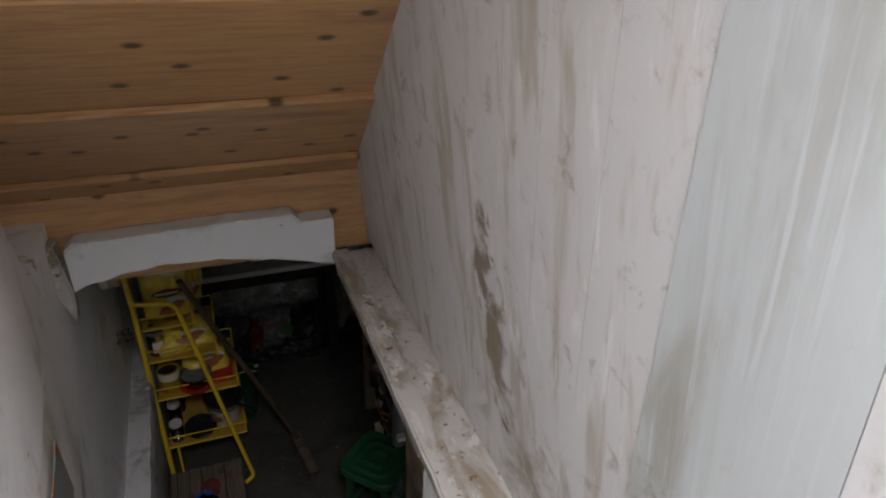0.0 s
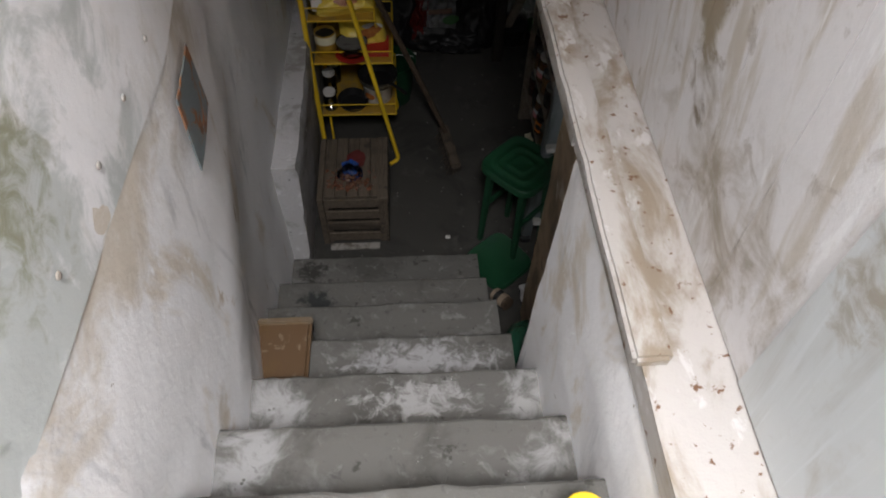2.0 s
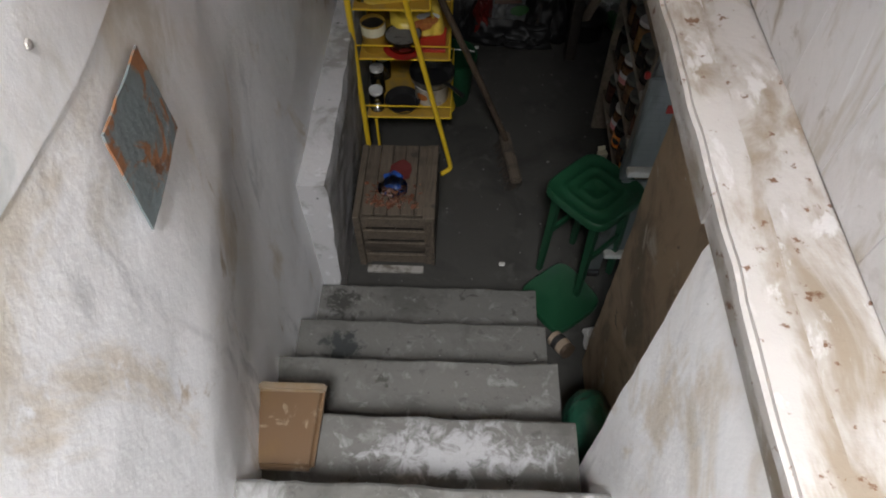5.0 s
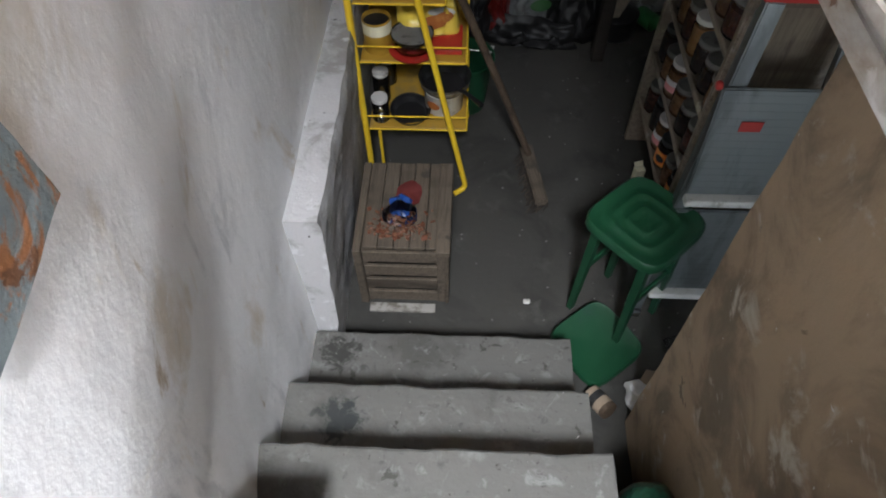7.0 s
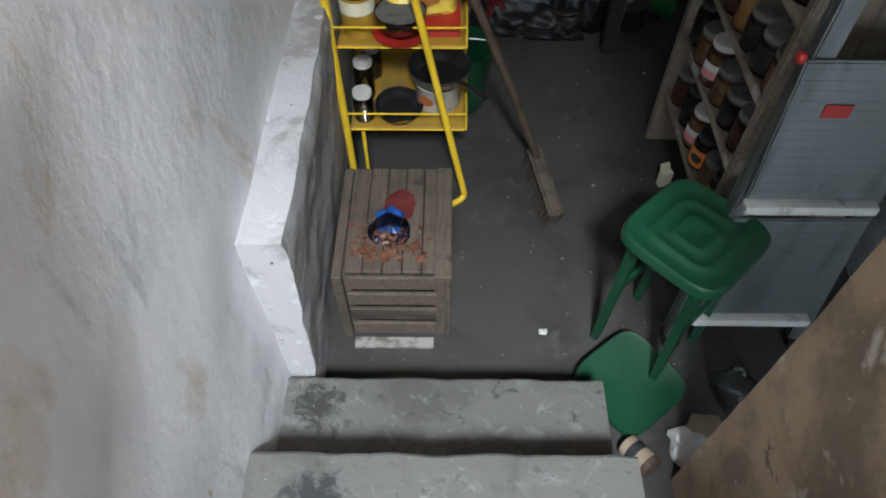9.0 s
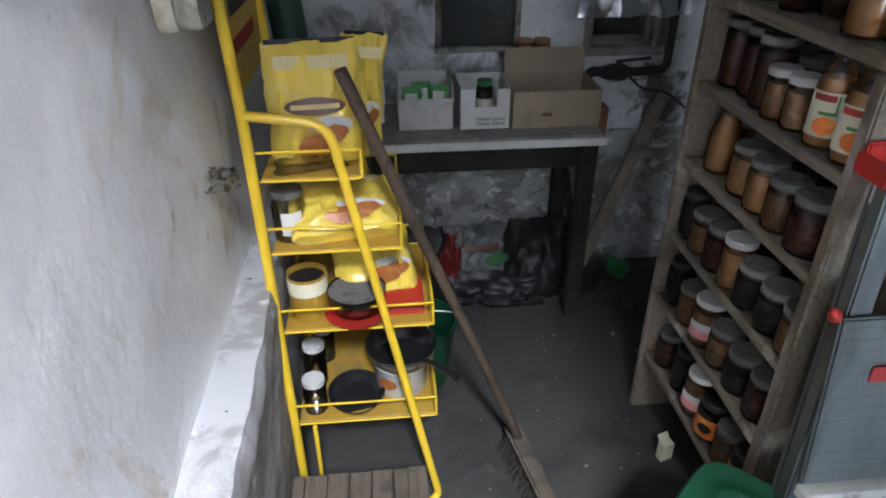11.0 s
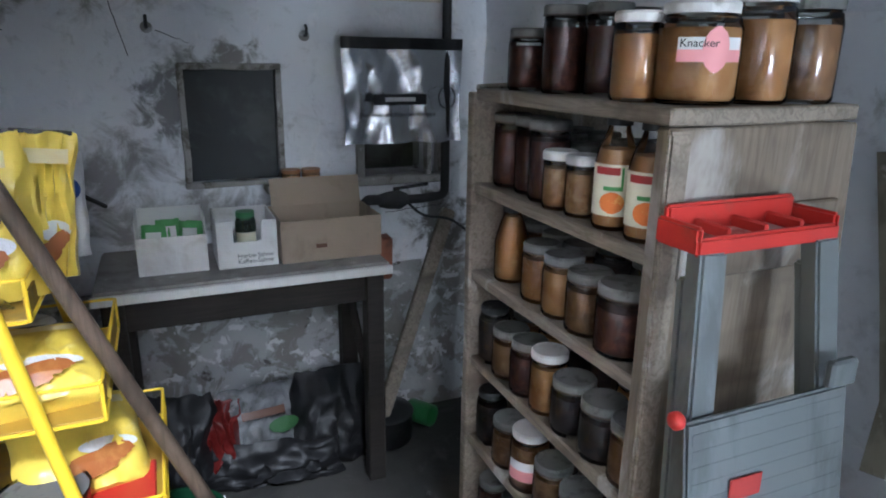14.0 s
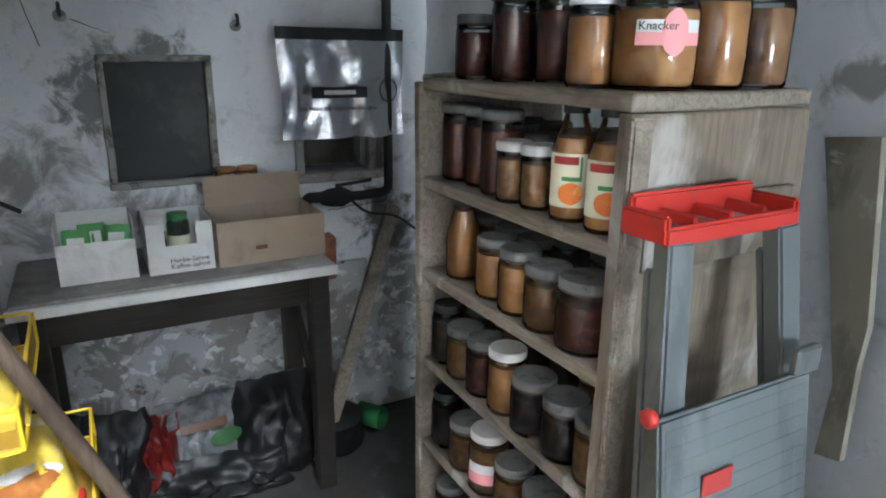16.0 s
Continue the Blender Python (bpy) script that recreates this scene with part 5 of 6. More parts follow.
part("blue_print", patch(0.11, 0.06, 0.19, -0.03, 0.04, 0.10, 0.15, 0.009, "oval"), blue_plastic, wb, "blue printed mark")
for m, s in ((Matrix.Translation((0.19, 2.925, 0.973)), 2.0), (Matrix.Translation((0.02, 2.80, 0.995)), 6.0)):
    e = thing("clear_wrap", m @ pose(0, 0, 0, -80, 0, 15), "crumpled clear plastic wrapping", "wrapping", "clear wrappings")
    part("film", pillow(0.15 if s < 3 else 0.10, 0.03, 0.07, 12, 8, 0.2, s, 0.02), clear_film, e, smooth=True)
# what stands on the lower trays
e = thing("glass_jar", Matrix.Translation((0.125, 2.965, 0.798)), "glass jar with white paper label on a tray", "jar")
part("glass_body", lathe([(0, 0), (0.036, 0), (0.038, 0.005), (0.038, 0.085), (0.03, 0.1), (0.03, 0.112)], 20), glass, e, smooth=True)
part("lid", lathe([(0.03, 0.104), (0.034, 0.104), (0.034, 0.118), (0, 0.119)], 20), dust, e)
curved_label(e, 0.038, 250, 320, 0.02, 0.075, paper_white)
e = thing("white_tin", Matrix.Translation((0.23, 3.10, 0.798)), "white enamel tin with grey print", "tin")
part("body", lathe([(0, 0), (0.06, 0), (0.061, 0.004), (0.061, 0.085), (0.058, 0.088), (0, 0.088)], 26), white_lid, e, smooth=True)
part("print_bar", lathe([(0.0615, 0.03), (0.0618, 0.03), (0.0618, 0.055), (0.0615, 0.055)], 26), steel, e)
e = thing("striped_tin", Matrix.Translation((0.145, 2.965, 0.584)), "yellow and cream printed tin, open and dark inside", "tin")
part("body", lathe([(0, 0), (0.045, 0), (0.0465, 0.003), (0.0465, 0.115), (0.044, 0.115), (0.044, 0.01), (0, 0.01)], 26), yellow_tray, e, smooth=True)
part("cream_band", lathe([(0.0468, 0.07), (0.0472, 0.07), (0.0472, 0.108), (0.0468, 0.108)], 26), paper_cream, e)
part("filling", lathe([(0, 0.098), (0.0435, 0.098), (0.043, 0.1), (0, 0.102)], 26), black_enamel, e)
e = thing("glass_bowl", Matrix.Translation((0.26, 2.945, 0.584)), "dusty glass bowl standing on a red plate", "bowl")
part("bowl", lathe([(0, 0.012), (0.04, 0.012), (0.062, 0.03), (0.07, 0.075), (0.067, 0.075), (0.058, 0.034), (0, 0.018)], 28), dusty_glass, e, smooth=True)
part("lid_disc", lathe([(0, 0.066), (0.064, 0.064), (0.068, 0.068), (0.066, 0.072), (0, 0.070)], 28), dust, e, "dusty grey lid", smooth=True)
part("plate", lathe([(0, 0.0), (0.05, 0.0), (0.078, 0.012), (0.08, 0.016), (0.05, 0.008), (0, 0.008)], 28), red_plastic, e, "red plate", smooth=True)
e = thing("red_box", Matrix.Translation((0.37, 3.0, 0.584)), "flat red cardboard packet", "packet")
part("body", box(-0.05, 0.05, -0.07, 0.07, 0, 0.018, 0.002), red_plastic, e)


def pan(m, r, h, mat, label, handle=0.12, depth=0.9):
    e = thing("frying_pan", m, label, "pan", "pans on the lowest tray")
    part("bowl", lathe([(0, 0), (r * 0.78, 0), (r, h), (r + 0.003, h), (r + 0.001, h - 0.002), (r * 0.78, 0.005), (0, 0.005)], 30), mat, e, smooth=True)
    part("handle", tube(rounded([(r * 0.95, 0, h * 0.8), (r + 0.03, 0, h + 0.005), (r + handle, 0, h + 0.012)], 0.02), [0.007] * 7 + [0.010], 8), black_enamel, e, "black handle", smooth=True)
    return e


pan(Matrix.Translation((0.235, 2.965, 0.289)) @ pose(0, 0, 0, 8, 0, 12), 0.072, 0.035, black_enamel, "small black frying pan on the lowest tray", 0.10)
pot = thing("enamel_pot", Matrix.Translation((0.355, 3.02, 0.289)), "white enamel pot with flower print under a steel pan", "pot")
part("body", lathe([(0, 0), (0.066, 0), (0.07, 0.006), (0.07, 0.085), (0.073, 0.088), (0.068, 0.088), (0.066, 0.008), (0, 0.008)], 30), white_lid, pot, smooth=True)
curved_label(pot, 0.07, 215, 260, 0.03, 0.065, orange_print, "flower_print", True)
pan(Matrix.Translation((0.36, 3.02, 0.379)) @ pose(0, 0, 0, 0, 0, -52), 0.092, 0.05, black_enamel, "black saucepan with a steel band stacked on the pot", 0.12)
part("steel_band", lathe([(0.086, 0.020), (0.0885, 0.021), (0.0915, 0.034), (0.089, 0.035)], 30), steel, bpy.data.objects["frying_pan.001"], "bright steel band")
for x, y, h in ((0.13, 2.945, 0.10), (0.125, 3.05, 0.13), (0.14, 3.15, 0.11)):
    e = thing("glass_jar", Matrix.Translation((x, y, 0.289)), "empty dusty glass jar with pale lid", "jar", "jars on the lowest tray")
    part("glass_body", lathe([(0, 0), (0.03, 0), (0.031, 0.004), (0.031, h * 0.8), (0.025, h * 0.9), (0.025, h - 0.006)], 20), dusty_glass, e, smooth=True)
    part("lid", lathe([(0.025, h - 0.014), (0.029, h - 0.014), (0.029, h), (0, h + 0.001)], 20), white_lid, e)
e = thing("plastic_cup", Matrix.Translation((0.135, 2.99, 0.584)), "white plastic cup on a tray", "cup")
part("body", lathe([(0, 0), (0.02, 0), (0.027, 0.07), (0.0255, 0.07), (0.019, 0.004), (0, 0.004)], 20), white_film, e, smooth=True)
e = thing("green_bucket", Matrix.Translation((0.43, 3.36, 0.0)), "green plastic bucket behind the rack", "bucket")
part("body", lathe([(0, 0), (0.085, 0), (0.115, 0.24), (0.121, 0.24), (0.121, 0.25), (0.112, 0.25), (0.082, 0.006), (0, 0.006)], 30), green_plastic, e, smooth=True)
part("wire_handle", tube([(0.118 * math.cos(a * math.pi / 12), 0.03, 0.235 + 0.02 * math.sin(a * math.pi / 12)) for a in range(13)], 0.0025, 6), steel, e)

# wooden crate at the stair foot
crate = thing("wooden_crate", Matrix(), "old slatted wooden crate with stained top", "crate")
CX0, CX1, CY0, CY1, CH = 0.098, 0.402, 2.325, 2.70, 0.315
for k in range(5):
    x = CX0 + 0.028 + k * 0.05
    part("top_slat", box(x, x + 0.048, CY0 + 0.02, CY1, CH - 0.014, CH - 0.002 + 0.002 * (k % 2), 0.002), crate_wood, crate)
part("side_rail", box(CX0, CX0 + 0.026, CY0, CY1, 0.01, CH, 0.003), crate_wood, crate)
part("side_rail", box(CX1 - 0.045, CX1, CY0, CY1, CH - 0.022, CH + 0.004, 0.003), crate_wood, crate)
part("side_board", box(CX1 - 0.018, CX1 - 0.004, CY0 + 0.01, CY1, 0.005, CH - 0.024, 0.003), crate_wood, crate)
for z in (0.03, 0.105, 0.18, 0.255):
    part("front_slat", box(CX0 + 0.03, CX1 - 0.04, CY0 + 0.004, CY0 + 0.016, z, z + 0.052, 0.002), crate_wood, crate)
for x in (CX0 + 0.002, CX1 - 0.045):
    part("corner_post", box(x, x + 0.04, CY0 + 0.018, CY0 + 0.05, 0.0, CH - 0.016, 0.002), crate_wood, crate)
part("base_board", box(CX0 + 0.03, CX1 - 0.05, CY0 - 0.03, CY0 + 0.002, 0.0, 0.014, 0.002), frame_wood, crate)
e = thing("plastic_ball", Matrix.Translation((0.24, 2.50, CH)), "blue plastic bag with clear wrap on the crate", "bag")
part("film", crumple(lathe([(0, 0.001), (0.030, 0.002), (0.044, 0.010), (0.038, 0.024), (0.018, 0.031), (0, 0.032)], 26), 0.016, 34), blue_plastic, e, smooth=True)
part("clear_film", crumple(lathe([(0, 0.0), (0.045, 0.004), (0.058, 0.018), (0.04, 0.034), (0, 0.04)], 26, centre=(0.0, -0.035)), 0.008, 30), clear_film, e, smooth=True)
e = thing("red_rag", Matrix.Translation((0.262, 2.56, CH)), "crumpled red rag on the crate", "rag")
part("cloth", crumple(lathe([(0, 0.0), (0.045, 0.001), (0.05, 0.006), (0.02, 0.012), (0, 0.013)], 26), 0.016, 30), surface("dark_red_cloth", (0.11, 0.014, 0.012), [], rough=0.8, relief=None), e, smooth=True)
scraps = bmesh.new()
r2 = random.Random(8)
for k in range(210):
    x, y = r2.gauss(0.24, 0.06), r2.gauss(2.40, 0.05)
    if CX0 + 0.03 < x < CX1 - 0.05 and y > CY0 + 0.05:
        bmesh.ops.create_cube(scraps, size=1, matrix=Matrix.LocRotScale((x, y, CH + 0.004), Euler((r2.random(), r2.random(), r2.random() * 3)), (r2.uniform(0.006, 0.024), r2.uniform(0.004, 0.014), 0.0012)))
tagged(link("onion_skins", scraps, surface("onion_skin", (0.15, 0.055, 0.032), [((0.24, 0.12, 0.07), 60.0, ONE, 0.5, 0.6, 0.2)], rough=0.4, relief=None)), "dry onion skins scattered over the crate", "peelings", kind="stuff")

# broom leaning on the rack
broom = thing("broom", Matrix(), "old broom leaning on the yellow rack, head down", "broom")
A, B = Vector((0.69, 2.98, 0.075)), Vector((0.268, 2.885, 1.19))
part("handle", tube([A, A.lerp(B, 0.3) + Vector((0.004, 0, 0)), A.lerp(B, 0.7), B], 0.013, 12), handle_wood, broom, smooth=True)
hb = box(-0.024, 0.024, -0.15, 0.15, 0.05, 0.085, 0.008, segs=2)
head = part("head", hb, crate_wood, broom)
head.matrix_local = Matrix.Translation((0.712, 2.89, 0.0)) @ pose(0, 0, 0, 0, -6, 10)
br = bmesh.new()
r3 = random.Random(3)
for i in range(40):
    for j in range(5):
        x, y = -0.020 + j * 0.010, -0.145 + i * 0.0074
        p = Vector((x, y, 0.052))
        q = Vector((x - 0.03 + r3.uniform(-0.012, 0.012), y + r3.uniform(-0.008, 0.008), 0.002 + r3.uniform(0, 0.006)))
        tube([p, q], [0.0025, 0.0012], 4, br)
part("bristles", br, bristle, broom).matrix_local = Matrix.Translation((0.712, 2.89, 0.0)) @ pose(0, 0, 0, 0, 0, 10)

# green plastic stool
stool = thing("plastic_stool", Matrix.Translation((0.955, 2.335, 0)) @ pose(0, 0, 0, 0, 0, 43), "dark green plastic stool with a ribbed seat", "stool")


def squircle(a, w, p=5.0):
    c, s = math.cos(a), math.sin(a)
    r = (abs(c) ** p + abs(s) ** p) ** (-1 / p)
    return Vector((c * r * w[0], s * r * w[1], 0))


def rounded_plate(w, z0, z1, dish=0.0, rib=False):
    bm = bmesh.new()
    rings = []
    n = 48
    prof = [(0.92, z0), (1.0, z0 + 0.004), (1.0, z1 - 0.006), (0.96, z1), (0.86, z1 - dish * 0.4)]
    if rib:
        prof += [(0.80, z1 - dish), (0.66, z1 - dish), (0.62, z1 - dish * 0.35), (0.56, z1 - dish * 0.35), (0.52, z1 - dish), (0.36, z1 - dish), (0.32, z1 - dish * 0.35), (0.26, z1 - dish * 0.35), (0.2, z1 - dish)]
    prof += [(0.0, z1 - dish)]
    for f, z in [(0.0, z0)] + prof:
        if f == 0:
            rings.append([bm.verts.new((0, 0, z))])
        else:
            rings.append([bm.verts.new(squircle(2 * math.pi * k / n, (w[0] * f, w[1] * f)) + Vector((0, 0, z))) for k in range(n)])
    for a, b in zip(rings, rings[1:]):
        for k in range(n):
            j = (k + 1) % n
            if len(a) == 1:
                bm.faces.new((a[0], b[j], b[k]))
            elif len(b) == 1:
                bm.faces.new((a[k], a[j], b[0]))
            else:
                bm.faces.new((a[k], a[j], b[j], b[k]))
    return bm


part("seat", rounded_plate((0.135, 0.135), 0.465, 0.50, 0.008, True), green_plastic, stool, smooth=True)
for sx in (-1, 1):
    for sy in (-1, 1):
        bm = bmesh.new()
        a, b = Vector((sx * 0.085, sy * 0.085, 0.468)), Vector((sx * 0.098, sy * 0.098, 0.0))
        tube([a, a.lerp(b, 0.5), b], [0.019, 0.016, 0.014], 4, bm)
        part("leg", bm, green_plastic, stool)
part("stretcher", box(-0.09, 0.09, -0.006, 0.006, 0.23, 0.262, 0.003), green_plastic, stool).location = (0, 0.091, 0)
part("stretcher", box(-0.09, 0.09, -0.006, 0.006, 0.23, 0.262, 0.003), green_plastic, stool).location = (0, -0.091, 0)
low = thing("plastic_tub_lid", Matrix.Translation((0.885, 2.19, 0.0)) @ pose(0, 0, 0, 4, -3, 38), "dark green plastic lid lying by the steps", "lid")
part("plate", rounded_plate((0.12, 0.12), 0.012, 0.045, 0.012), green_plastic, low, smooth=True)
part("rim", tube([(0.105 * math.cos(radians(a)), 0.105 * math.sin(radians(a)), 0.013) for a in range(0, 361, 12)], 0.003, 6), green_plastic, low, smooth=True)
# green film bag in the gap beside the steps
e = thing("green_plastic_bag", Matrix.Translation((0.866, 1.525, 0.002)) @ pose(0, 0, 0, 0, 0, 82), "green translucent plastic bag stuffed beside the steps", "bag")
part("film", bend(crumple(lathe([(0, 0), (0.06, 0.0), (0.074, 0.1), (0.078, 0.25), (0.076, 0.38), (0.066, 0.46), (0.045, 0.51), (0.02, 0.53), (0, 0.535)], 30), 0.013, 16, 2.0), lambda p: Vector((p.x * 1.6, p.y, p.z))), surface("green_film", (0.02, 0.09, 0.055), [((0.06, 0.15, 0.11), 8.0, ONE, 0.5, 0.68, 0.5)], rough=0.22, kind="obj", relief=(16, 0.8, 0.02), coat=0.3), e, smooth=True)
e = thing("glass_jar", Matrix.Translation((0.875, 1.985, 0.032)) @ pose(0, 0, 0, 78, 0, 35), "labelled jar lying between steps and wall", "jar")
part("body", lathe([(0, -0.04), (0.029, -0.04), (0.031, -0.036), (0.031, 0.025), (0.026, 0.035), (0, 0.036)], 20), card_brown, e, smooth=True)
part("lid", lathe([(0.026, 0.03), (0.03, 0.03), (0.03, 0.046), (0, 0.047)], 20), handle_wood, e)
part("dark_print", lathe([(0.0312, -0.02), (0.0315, -0.02), (0.0315, 0.004), (0.0312, 0.004)], 20), ink, e)
for x, y, s, mt, lab, cat in ((1.01, 2.02, 0.05, white_film, "crumpled white paper on the floor", "paper"), (1.06, 2.06, 0.045, card_brown, "torn piece of brown paper on the floor", "paper"),
                              (1.08, 1.99, 0.045, red_plastic, "crumpled red wrapper on the floor", "wrapper"), (1.17, 2.17, 0.06, clear_film, "crumpled clear plastic bag on the floor", "wrapping")):
    e = thing("litter", Matrix.Translation((x, y, 0.003)), lab, cat, "litter by the stair foot")
    part("scrap", crumple(lathe([(0, 0.0), (s, 0.004), (s * 1.05, s * 0.4), (s * 0.6, s * 0.8), (0, s * 0.85)], 16), s * 0.4, 22, x * 9), mt, e, smooth=True)

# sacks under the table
# the shade under the table is put into the white and red films' colour
grey_film = surface("darkened_printed_film", (0.17, 0.175, 0.18), [((0.12, 0.12, 0.12), 14.0, ONE, 0.5, 0.6, 0.4)], rough=0.3, kind="obj", relief=(16, 0.6, 0.02))
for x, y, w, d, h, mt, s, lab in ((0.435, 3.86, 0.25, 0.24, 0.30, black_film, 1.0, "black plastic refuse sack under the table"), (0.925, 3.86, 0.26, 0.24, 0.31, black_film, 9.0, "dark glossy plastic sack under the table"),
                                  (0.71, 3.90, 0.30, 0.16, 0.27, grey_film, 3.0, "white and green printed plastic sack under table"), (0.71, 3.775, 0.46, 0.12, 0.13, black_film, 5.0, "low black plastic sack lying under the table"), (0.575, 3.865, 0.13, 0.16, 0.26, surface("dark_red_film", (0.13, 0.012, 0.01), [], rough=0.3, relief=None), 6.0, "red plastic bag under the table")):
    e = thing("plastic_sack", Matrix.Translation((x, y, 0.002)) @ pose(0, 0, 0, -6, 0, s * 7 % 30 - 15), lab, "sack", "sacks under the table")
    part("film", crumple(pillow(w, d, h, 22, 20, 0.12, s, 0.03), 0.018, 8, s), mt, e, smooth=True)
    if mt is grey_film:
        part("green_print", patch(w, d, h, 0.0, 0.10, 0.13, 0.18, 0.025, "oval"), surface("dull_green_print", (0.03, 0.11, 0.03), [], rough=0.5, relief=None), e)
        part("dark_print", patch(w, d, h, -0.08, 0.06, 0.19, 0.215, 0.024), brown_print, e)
e = thing("lidded_pot", Matrix.Translation((1.13, 3.88, 0.0)), "black enamel cooking pot on the floor", "pot")
part("body", lathe([(0, 0), (0.09, 0), (0.098, 0.01), (0.10, 0.11), (0.104, 0.112), (0.10, 0.118), (0.05, 0.13), (0.012, 0.134), (0.012, 0.15), (0, 0.152)], 28), black_enamel, e, smooth=True)

# green roll standing in the corner behind the rack
roll = thing("film_roll", Matrix.Translation((0.10, 3.62, 0.0)), "tall dark green wrapped roll standing in the corner", "roll")
part("wrapped_body", crumple(tube([(0, 0, 0.0), (0.0, 0.01, 0.4), (-0.005, 0.03, 0.8), (-0.02, 0.05, 1.1), (-0.035, 0.06, 1.27), (-0.04, 0.062, 1.305), (-0.04, 0.063, 1.32)], [0.052, 0.054, 0.053, 0.052, 0.05, 0.04, 0.015], 22), 0.008, 11), bag_cloth, roll, smooth=True)
part("rod", tube([(0.09, 0.1, 1.05), (0.23, 0.22, 0.93)], 0.006, 6), black_iron, roll)

# ---------------------------------------------------------------- wall fittings
lampo = thing("bulkhead_lamp", Matrix.Translation((0.012, 2.745, 1.362)), "unlit oval bulkhead lamp with yellowed glass on wall", "wall lamp")
TURN_OUT = pose(0, 0, 0, 0, 90, 0)
part("base", rounded_plate((0.064, 0.048), 0.0, 0.030), lamp_white, lampo, smooth=True).matrix_local = TURN_OUT
lamp_glass = surface("yellowed_lamp_glass", (0.40, 0.37, 0.30), [((0.26, 0.19, 0.10), 14.0, ONE, 0.5, 0.66, 0.3), ((0.62, 0.60, 0.55), 9.0, ONE, 0.54, 0.7, 0.3)], rough=0.15, relief=None, coat=0.5)
part("glass_cover", rounded_plate((0.061, 0.045), 0.0, 0.036), lamp_glass, lampo, smooth=True).matrix_local = Matrix.Translation((0.030, 0, 0)) @ TURN_OUT
part("retaining_band", box(0.0, 0.068, -0.049, 0.049, -0.0025, 0.0025, 0.001), lamp_white, lampo)
part("cable", tube(rounded([(0.02, -0.01, 0.08), (0.02, -0.015, 0.12), (0.012, -0.03, 0.17)], 0.02), 0.008, 8), lamp_white, lampo)
conduit = thing("cable_run", Matrix(), "old cables clipped along the top of the wall", "cable", kind="structure")
for z in (1.50, 1.525):
    part("cable", tube([(0.012, 2.7, z), (0.010, 3.3, z - 0.004), (0.0, 4.03, z - 0.008)], 0.006, 8), cable_black, conduit)
for k in range(9):
    part("clip", box(0.0, 0.024, 2.75 + 0.14 * k, 2.80 + 0.14 * k, 1.485, 1.54, 0.004), lamp_white, conduit)
part("far_cable", tube([(-0.02, 4.045, 1.505), (0.7, 4.04, 1.512), (1.40, 4.045, 1.518)], 0.005, 8), lamp_white, conduit)
for y, z in ((3.24, 1.50), (4.0, 1.47)):
    e = thing("junction_box", Matrix.Translation((0.015, y, z)), "black dusty junction box on the wall", "junction box", "junction boxes")
    part("box", crumple(box(-0.01, 0.04, -0.035, 0.035, -0.045, 0.055, 0.012, segs=3), 0.006, 30), black_iron, e, smooth=True)
tagged(link("ceiling_pipe", tube([(-0.02, 3.52, 1.548), (0.8, 3.50, 1.550)], 0.014, 12), black_iron, True), "dark iron pipe running under the ceiling", "pipe", kind="structure")
for x, z in ((0.477, 1.407), (0.935, 1.395)):
    e = thing("wall_hook", Matrix.Translation((x, 4.05, z)), "rusty iron hook in the far wall", "hook", "wall hooks")
    part("hook", tube(rounded([(0, 0.02, 0.0), (0, -0.03, 0.0), (0, -0.035, 0.022), (0, -0.02, 0.03)], 0.01), 0.005, 7), black_iron, e)
    part("plug", lathe([(0, -0.012), (0.016, -0.01), (0.017, 0.0), (0, 0.006)], 10), peeling, e).matrix_local = pose(0, 0.004, 0, 90, 0, 0)

# rusty sheet patch on the stair wall
plate = thing("rusty_plate", Matrix(), "rusty blue-grey sheet metal patch on stair wall", "plate")
bm = bmesh.new()
outer = [(1.530, 1.66), (1.370, 1.660), (1.360, 1.500), (1.538, 1.512)]
fr = []
for (ya, za), (yb, zb) in zip(outer, outer[1:] + outer[:1]):
    for k in range(8):
        f = k / 8
        y, z = ya + (yb - ya) * f, za + (zb - za) * f
        j = 0.004 * noise.noise(Vector((y * 60, z * 60, 1)))
        fr.append((y + j, z - j))
XP = 0.1
va = [bm.verts.new((XP + left_profile(Vector((0, y, z))) - 0.098, y, z)) for y, z in fr]
vb = [bm.verts.new((v.co.x + 0.003, v.co.y, v.co.z)) for v in va]
bm.faces.new(vb)
bm.faces.new(list(reversed(va)))
for k in range(len(va)):
    j = (k + 1) % len(va)
    bm.faces.new((va[k], va[j], vb[j], vb[k]))
part("sheet", bm, rust_plate_mat, plate)
# nails along the board joint of the stair wall
joint = thing("nail_row", Matrix(), "row of painted nail heads along the stair wall", "nails", kind="structure")
for k in range(8):
    part("nail_head", lathe([(0, 0), (0.006, 0), (0.005, 0.002), (0, 0.003)], 10), chipped_rail, joint).matrix_local = Matrix.Translation((0.103, 0.42 + 0.16 * k + 0.03 * math.sin(k * 5), 1.795)) @ pose(0, 0, 0, 0, 90, 0)

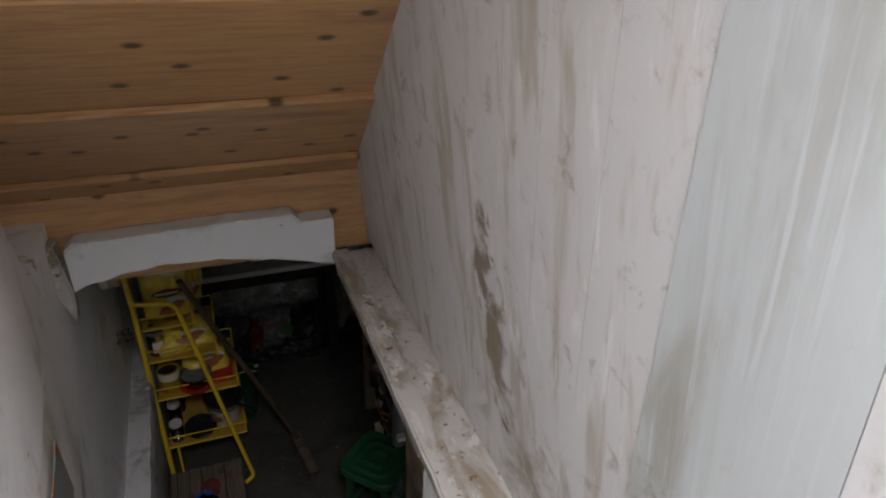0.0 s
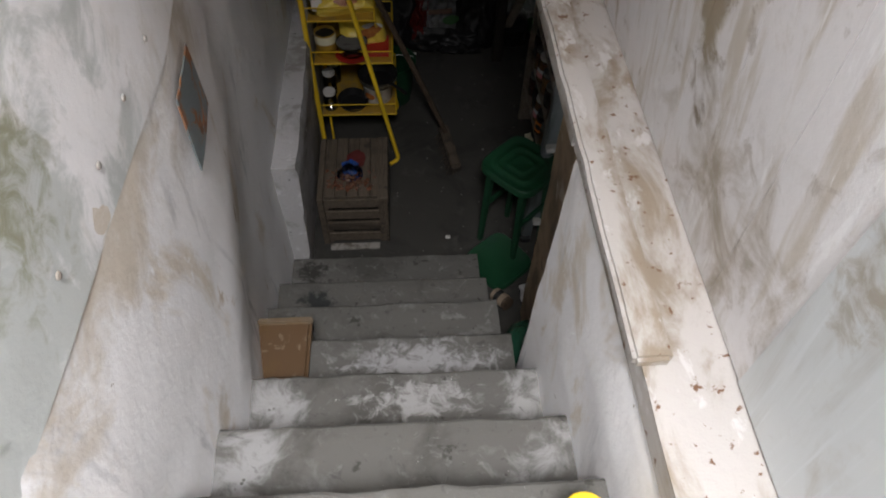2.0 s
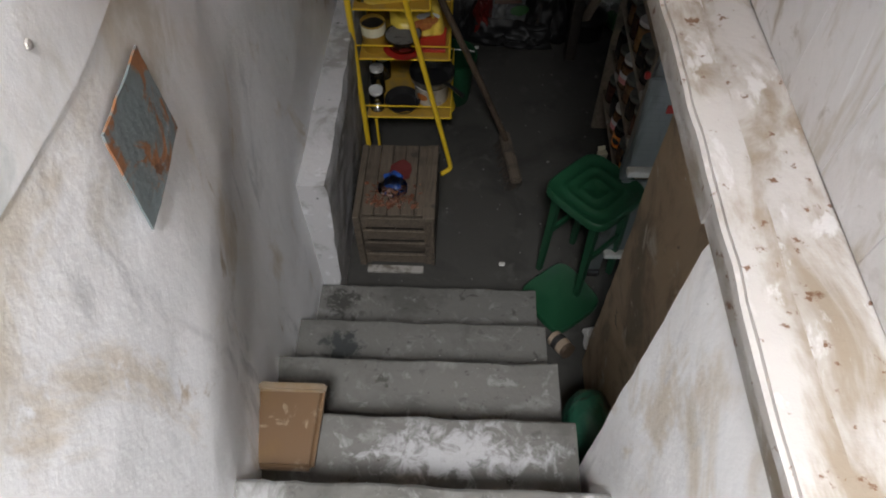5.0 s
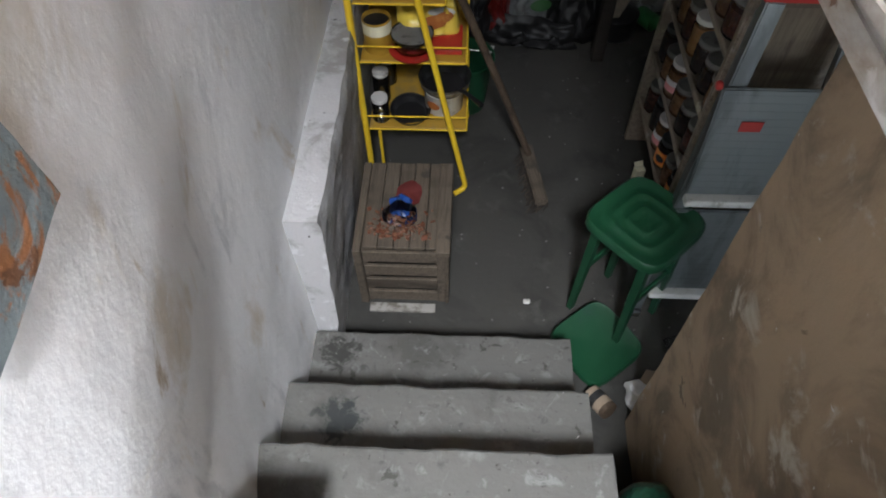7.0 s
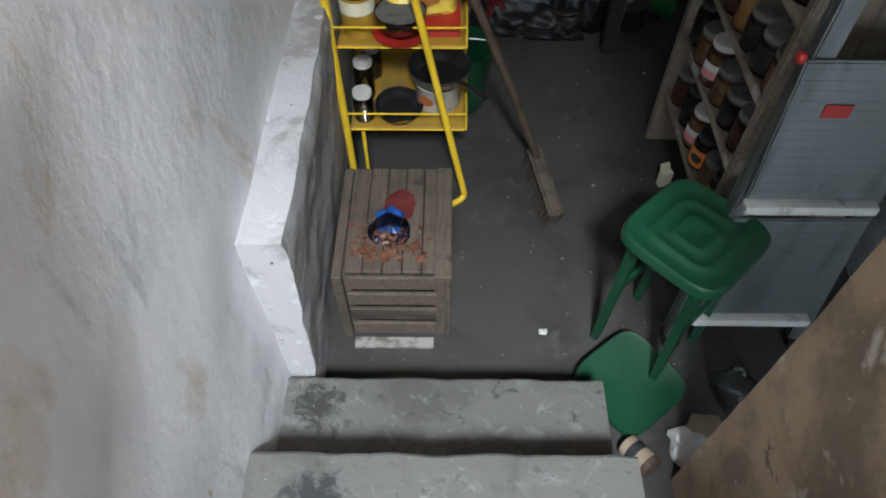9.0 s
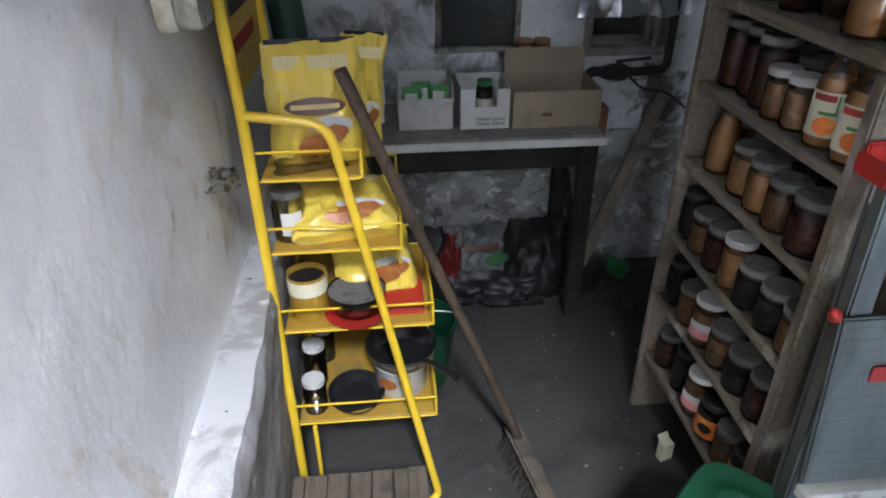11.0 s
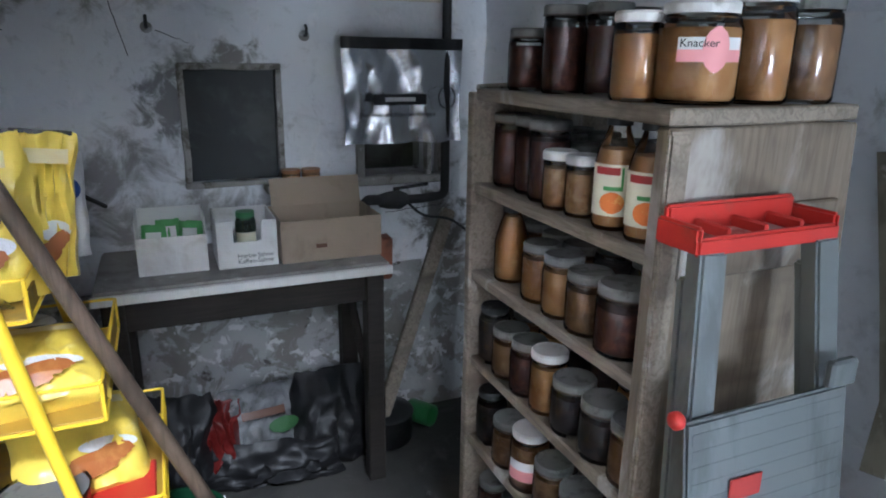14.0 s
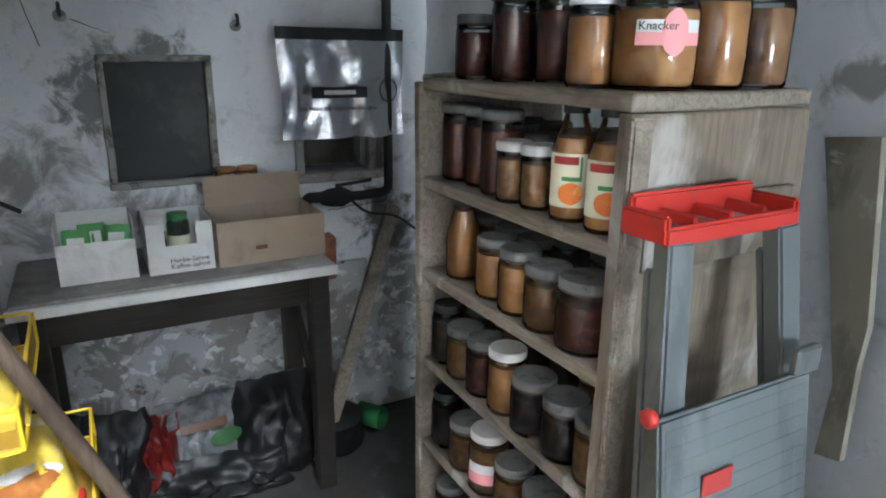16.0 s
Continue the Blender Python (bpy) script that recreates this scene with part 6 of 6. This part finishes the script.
# tins on the upper step, and the brown tin box below
for x, lidm, bodym, lab in ((0.178, white_lid, steel, "tin with a white rim and orange lid on the step"), (0.727, yellow_paint, handle_wood, "dark tin with bright yellow lid on the step")):
    e = thing("lidded_tin", Matrix.Translation((x, 0.728, 1.332)), lab, "tin", "tins on the upper step")
    part("body", lathe([(0, 0), (0.031, 0), (0.032, 0.003), (0.032, 0.10), (0, 0.10)], 26), bodym, e, smooth=True)
    lid = part("lid", lathe([(0.032, 0.096), (0.0335, 0.096), (0.0335, 0.112), (0.031, 0.114), (0.029, 0.112), (0, 0.112)], 26), lidm, e)
    if x < 0.5:
        part("orange_disc", lathe([(0, 0.1122), (0.019, 0.1122), (0.019, 0.1135), (0, 0.114)], 24), surface("ochre_disc", (0.62, 0.33, 0.13), [], rough=0.6, relief=None), e)
tinbox = thing("brown_tin_box", Matrix.Translation((0.13, 1.372, 0.761)), "flat brown scuffed tin lying on a step", "tin")
part("body", box(-0.075, 0.075, -0.10, 0.09, 0, 0.028, 0.010, segs=3), surface("brown_scuffed_tin", (0.11, 0.064, 0.032), [((0.12, 0.07, 0.03), 9.0, ONE, 0.5, 0.66, 0.4), ((0.26, 0.21, 0.15), 14.0, ONE, 0.6, 0.7, 0.3)], rough=0.5, relief=(30, 0.2, 0.003)), tinbox)
part("rim", box(-0.078, 0.078, 0.072, 0.094, 0.02, 0.034, 0.005, segs=2), surface("worn_tin_lid", (0.17, 0.13, 0.09), [((0.16, 0.11, 0.06), 10.0, ONE, 0.5, 0.66, 0.4)], rough=0.5, relief=None), tinbox)

e = thing("small_carton", Matrix.Translation((1.121, 2.935, 0.001)) @ pose(0, 0, 0, 0, 0, 18), "small cream paper carton standing by the shelf", "box")
part("body", crumple(box(-0.020, 0.020, -0.014, 0.014, 0, 0.062, 0.002), 0.002, 30), paper_cream, e)
part("flap", box(-0.018, 0.018, -0.001, 0.001, 0.0, 0.02, 0), paper_cream, e).matrix_local = Matrix.Translation((0, 0.012, 0.062)) @ pose(0, 0, 0, -35, 0, 0)

# crumbs of plaster on the floor and the steps
cr = bmesh.new()
r4 = random.Random(11)
for k in range(150):
    x, y = r4.uniform(0.12, 1.6), r4.uniform(2.15, 3.95)
    s = r4.uniform(0.002, 0.006) * (1.8 if r4.random() < 0.08 else 1)
    bmesh.ops.create_icosphere(cr, subdivisions=1, radius=s, matrix=Matrix.LocRotScale((x, y, 0.003), Euler((r4.random() * 3, r4.random() * 3, 0)), (1, 0.8, 0.6)))
for k in range(90):
    i = r4.randint(1, 7)
    x, y = r4.uniform(0.13, 0.74), r4.uniform(NOSING[i - 1] + 0.02, NOSING[i] - 0.02)
    if r4.random() < 0.4:
        x = 0.05 + abs(r4.gauss(0, 0.05)) + (0.1 if i < 4 else 0)
    bmesh.ops.create_icosphere(cr, subdivisions=1, radius=r4.uniform(0.0015, 0.005), matrix=Matrix.LocRotScale((x, y, RISE * (8 - i) + 0.002), Euler((r4.random() * 3, r4.random() * 3, 0)), (1, 0.8, 0.6)))
tagged(link("plaster_crumbs", cr, dust), "white plaster crumbs strewn over floor and steps", "crumbs", kind="stuff")
for x, y in ((0.666, 2.352), (0.549, 3.737)):
    e = thing("plaster_chip", Matrix.Translation((x, y, 0.001)), "larger white chip of plaster on the floor", "chip", "plaster chips")
    part("chip", crumple(box(-0.012, 0.012, -0.009, 0.009, 0, 0.01, 0.003), 0.003, 60, x), white_lid, e)

# hairline cracks in the far wall's limewash
cracks = thing("wall_cracks", Matrix(), "fine dark cracks in the limewash", "crack", kind="structure")
for x0, z0, dx, dz, n, sd in ((0.37, 1.53, 0.05, -0.20, 12, 1.0), (0.50, 1.40, 0.09, -0.035, 8, 3.0), (0.02, 1.42, 0.10, -0.03, 8, 5.0), (1.20, 0.80, 0.22, 0.015, 14, 9.0)):
    pts = [(x0 + dx * k / n + 0.006 * noise.noise(Vector((k * 0.9, sd, 0))), 4.056, z0 + dz * k / n + 0.008 * noise.noise(Vector((k * 0.9, sd, 7)))) for k in range(n + 1)]
    part("crack", tube(pts, 0.0013, 5), cable_black, cracks)
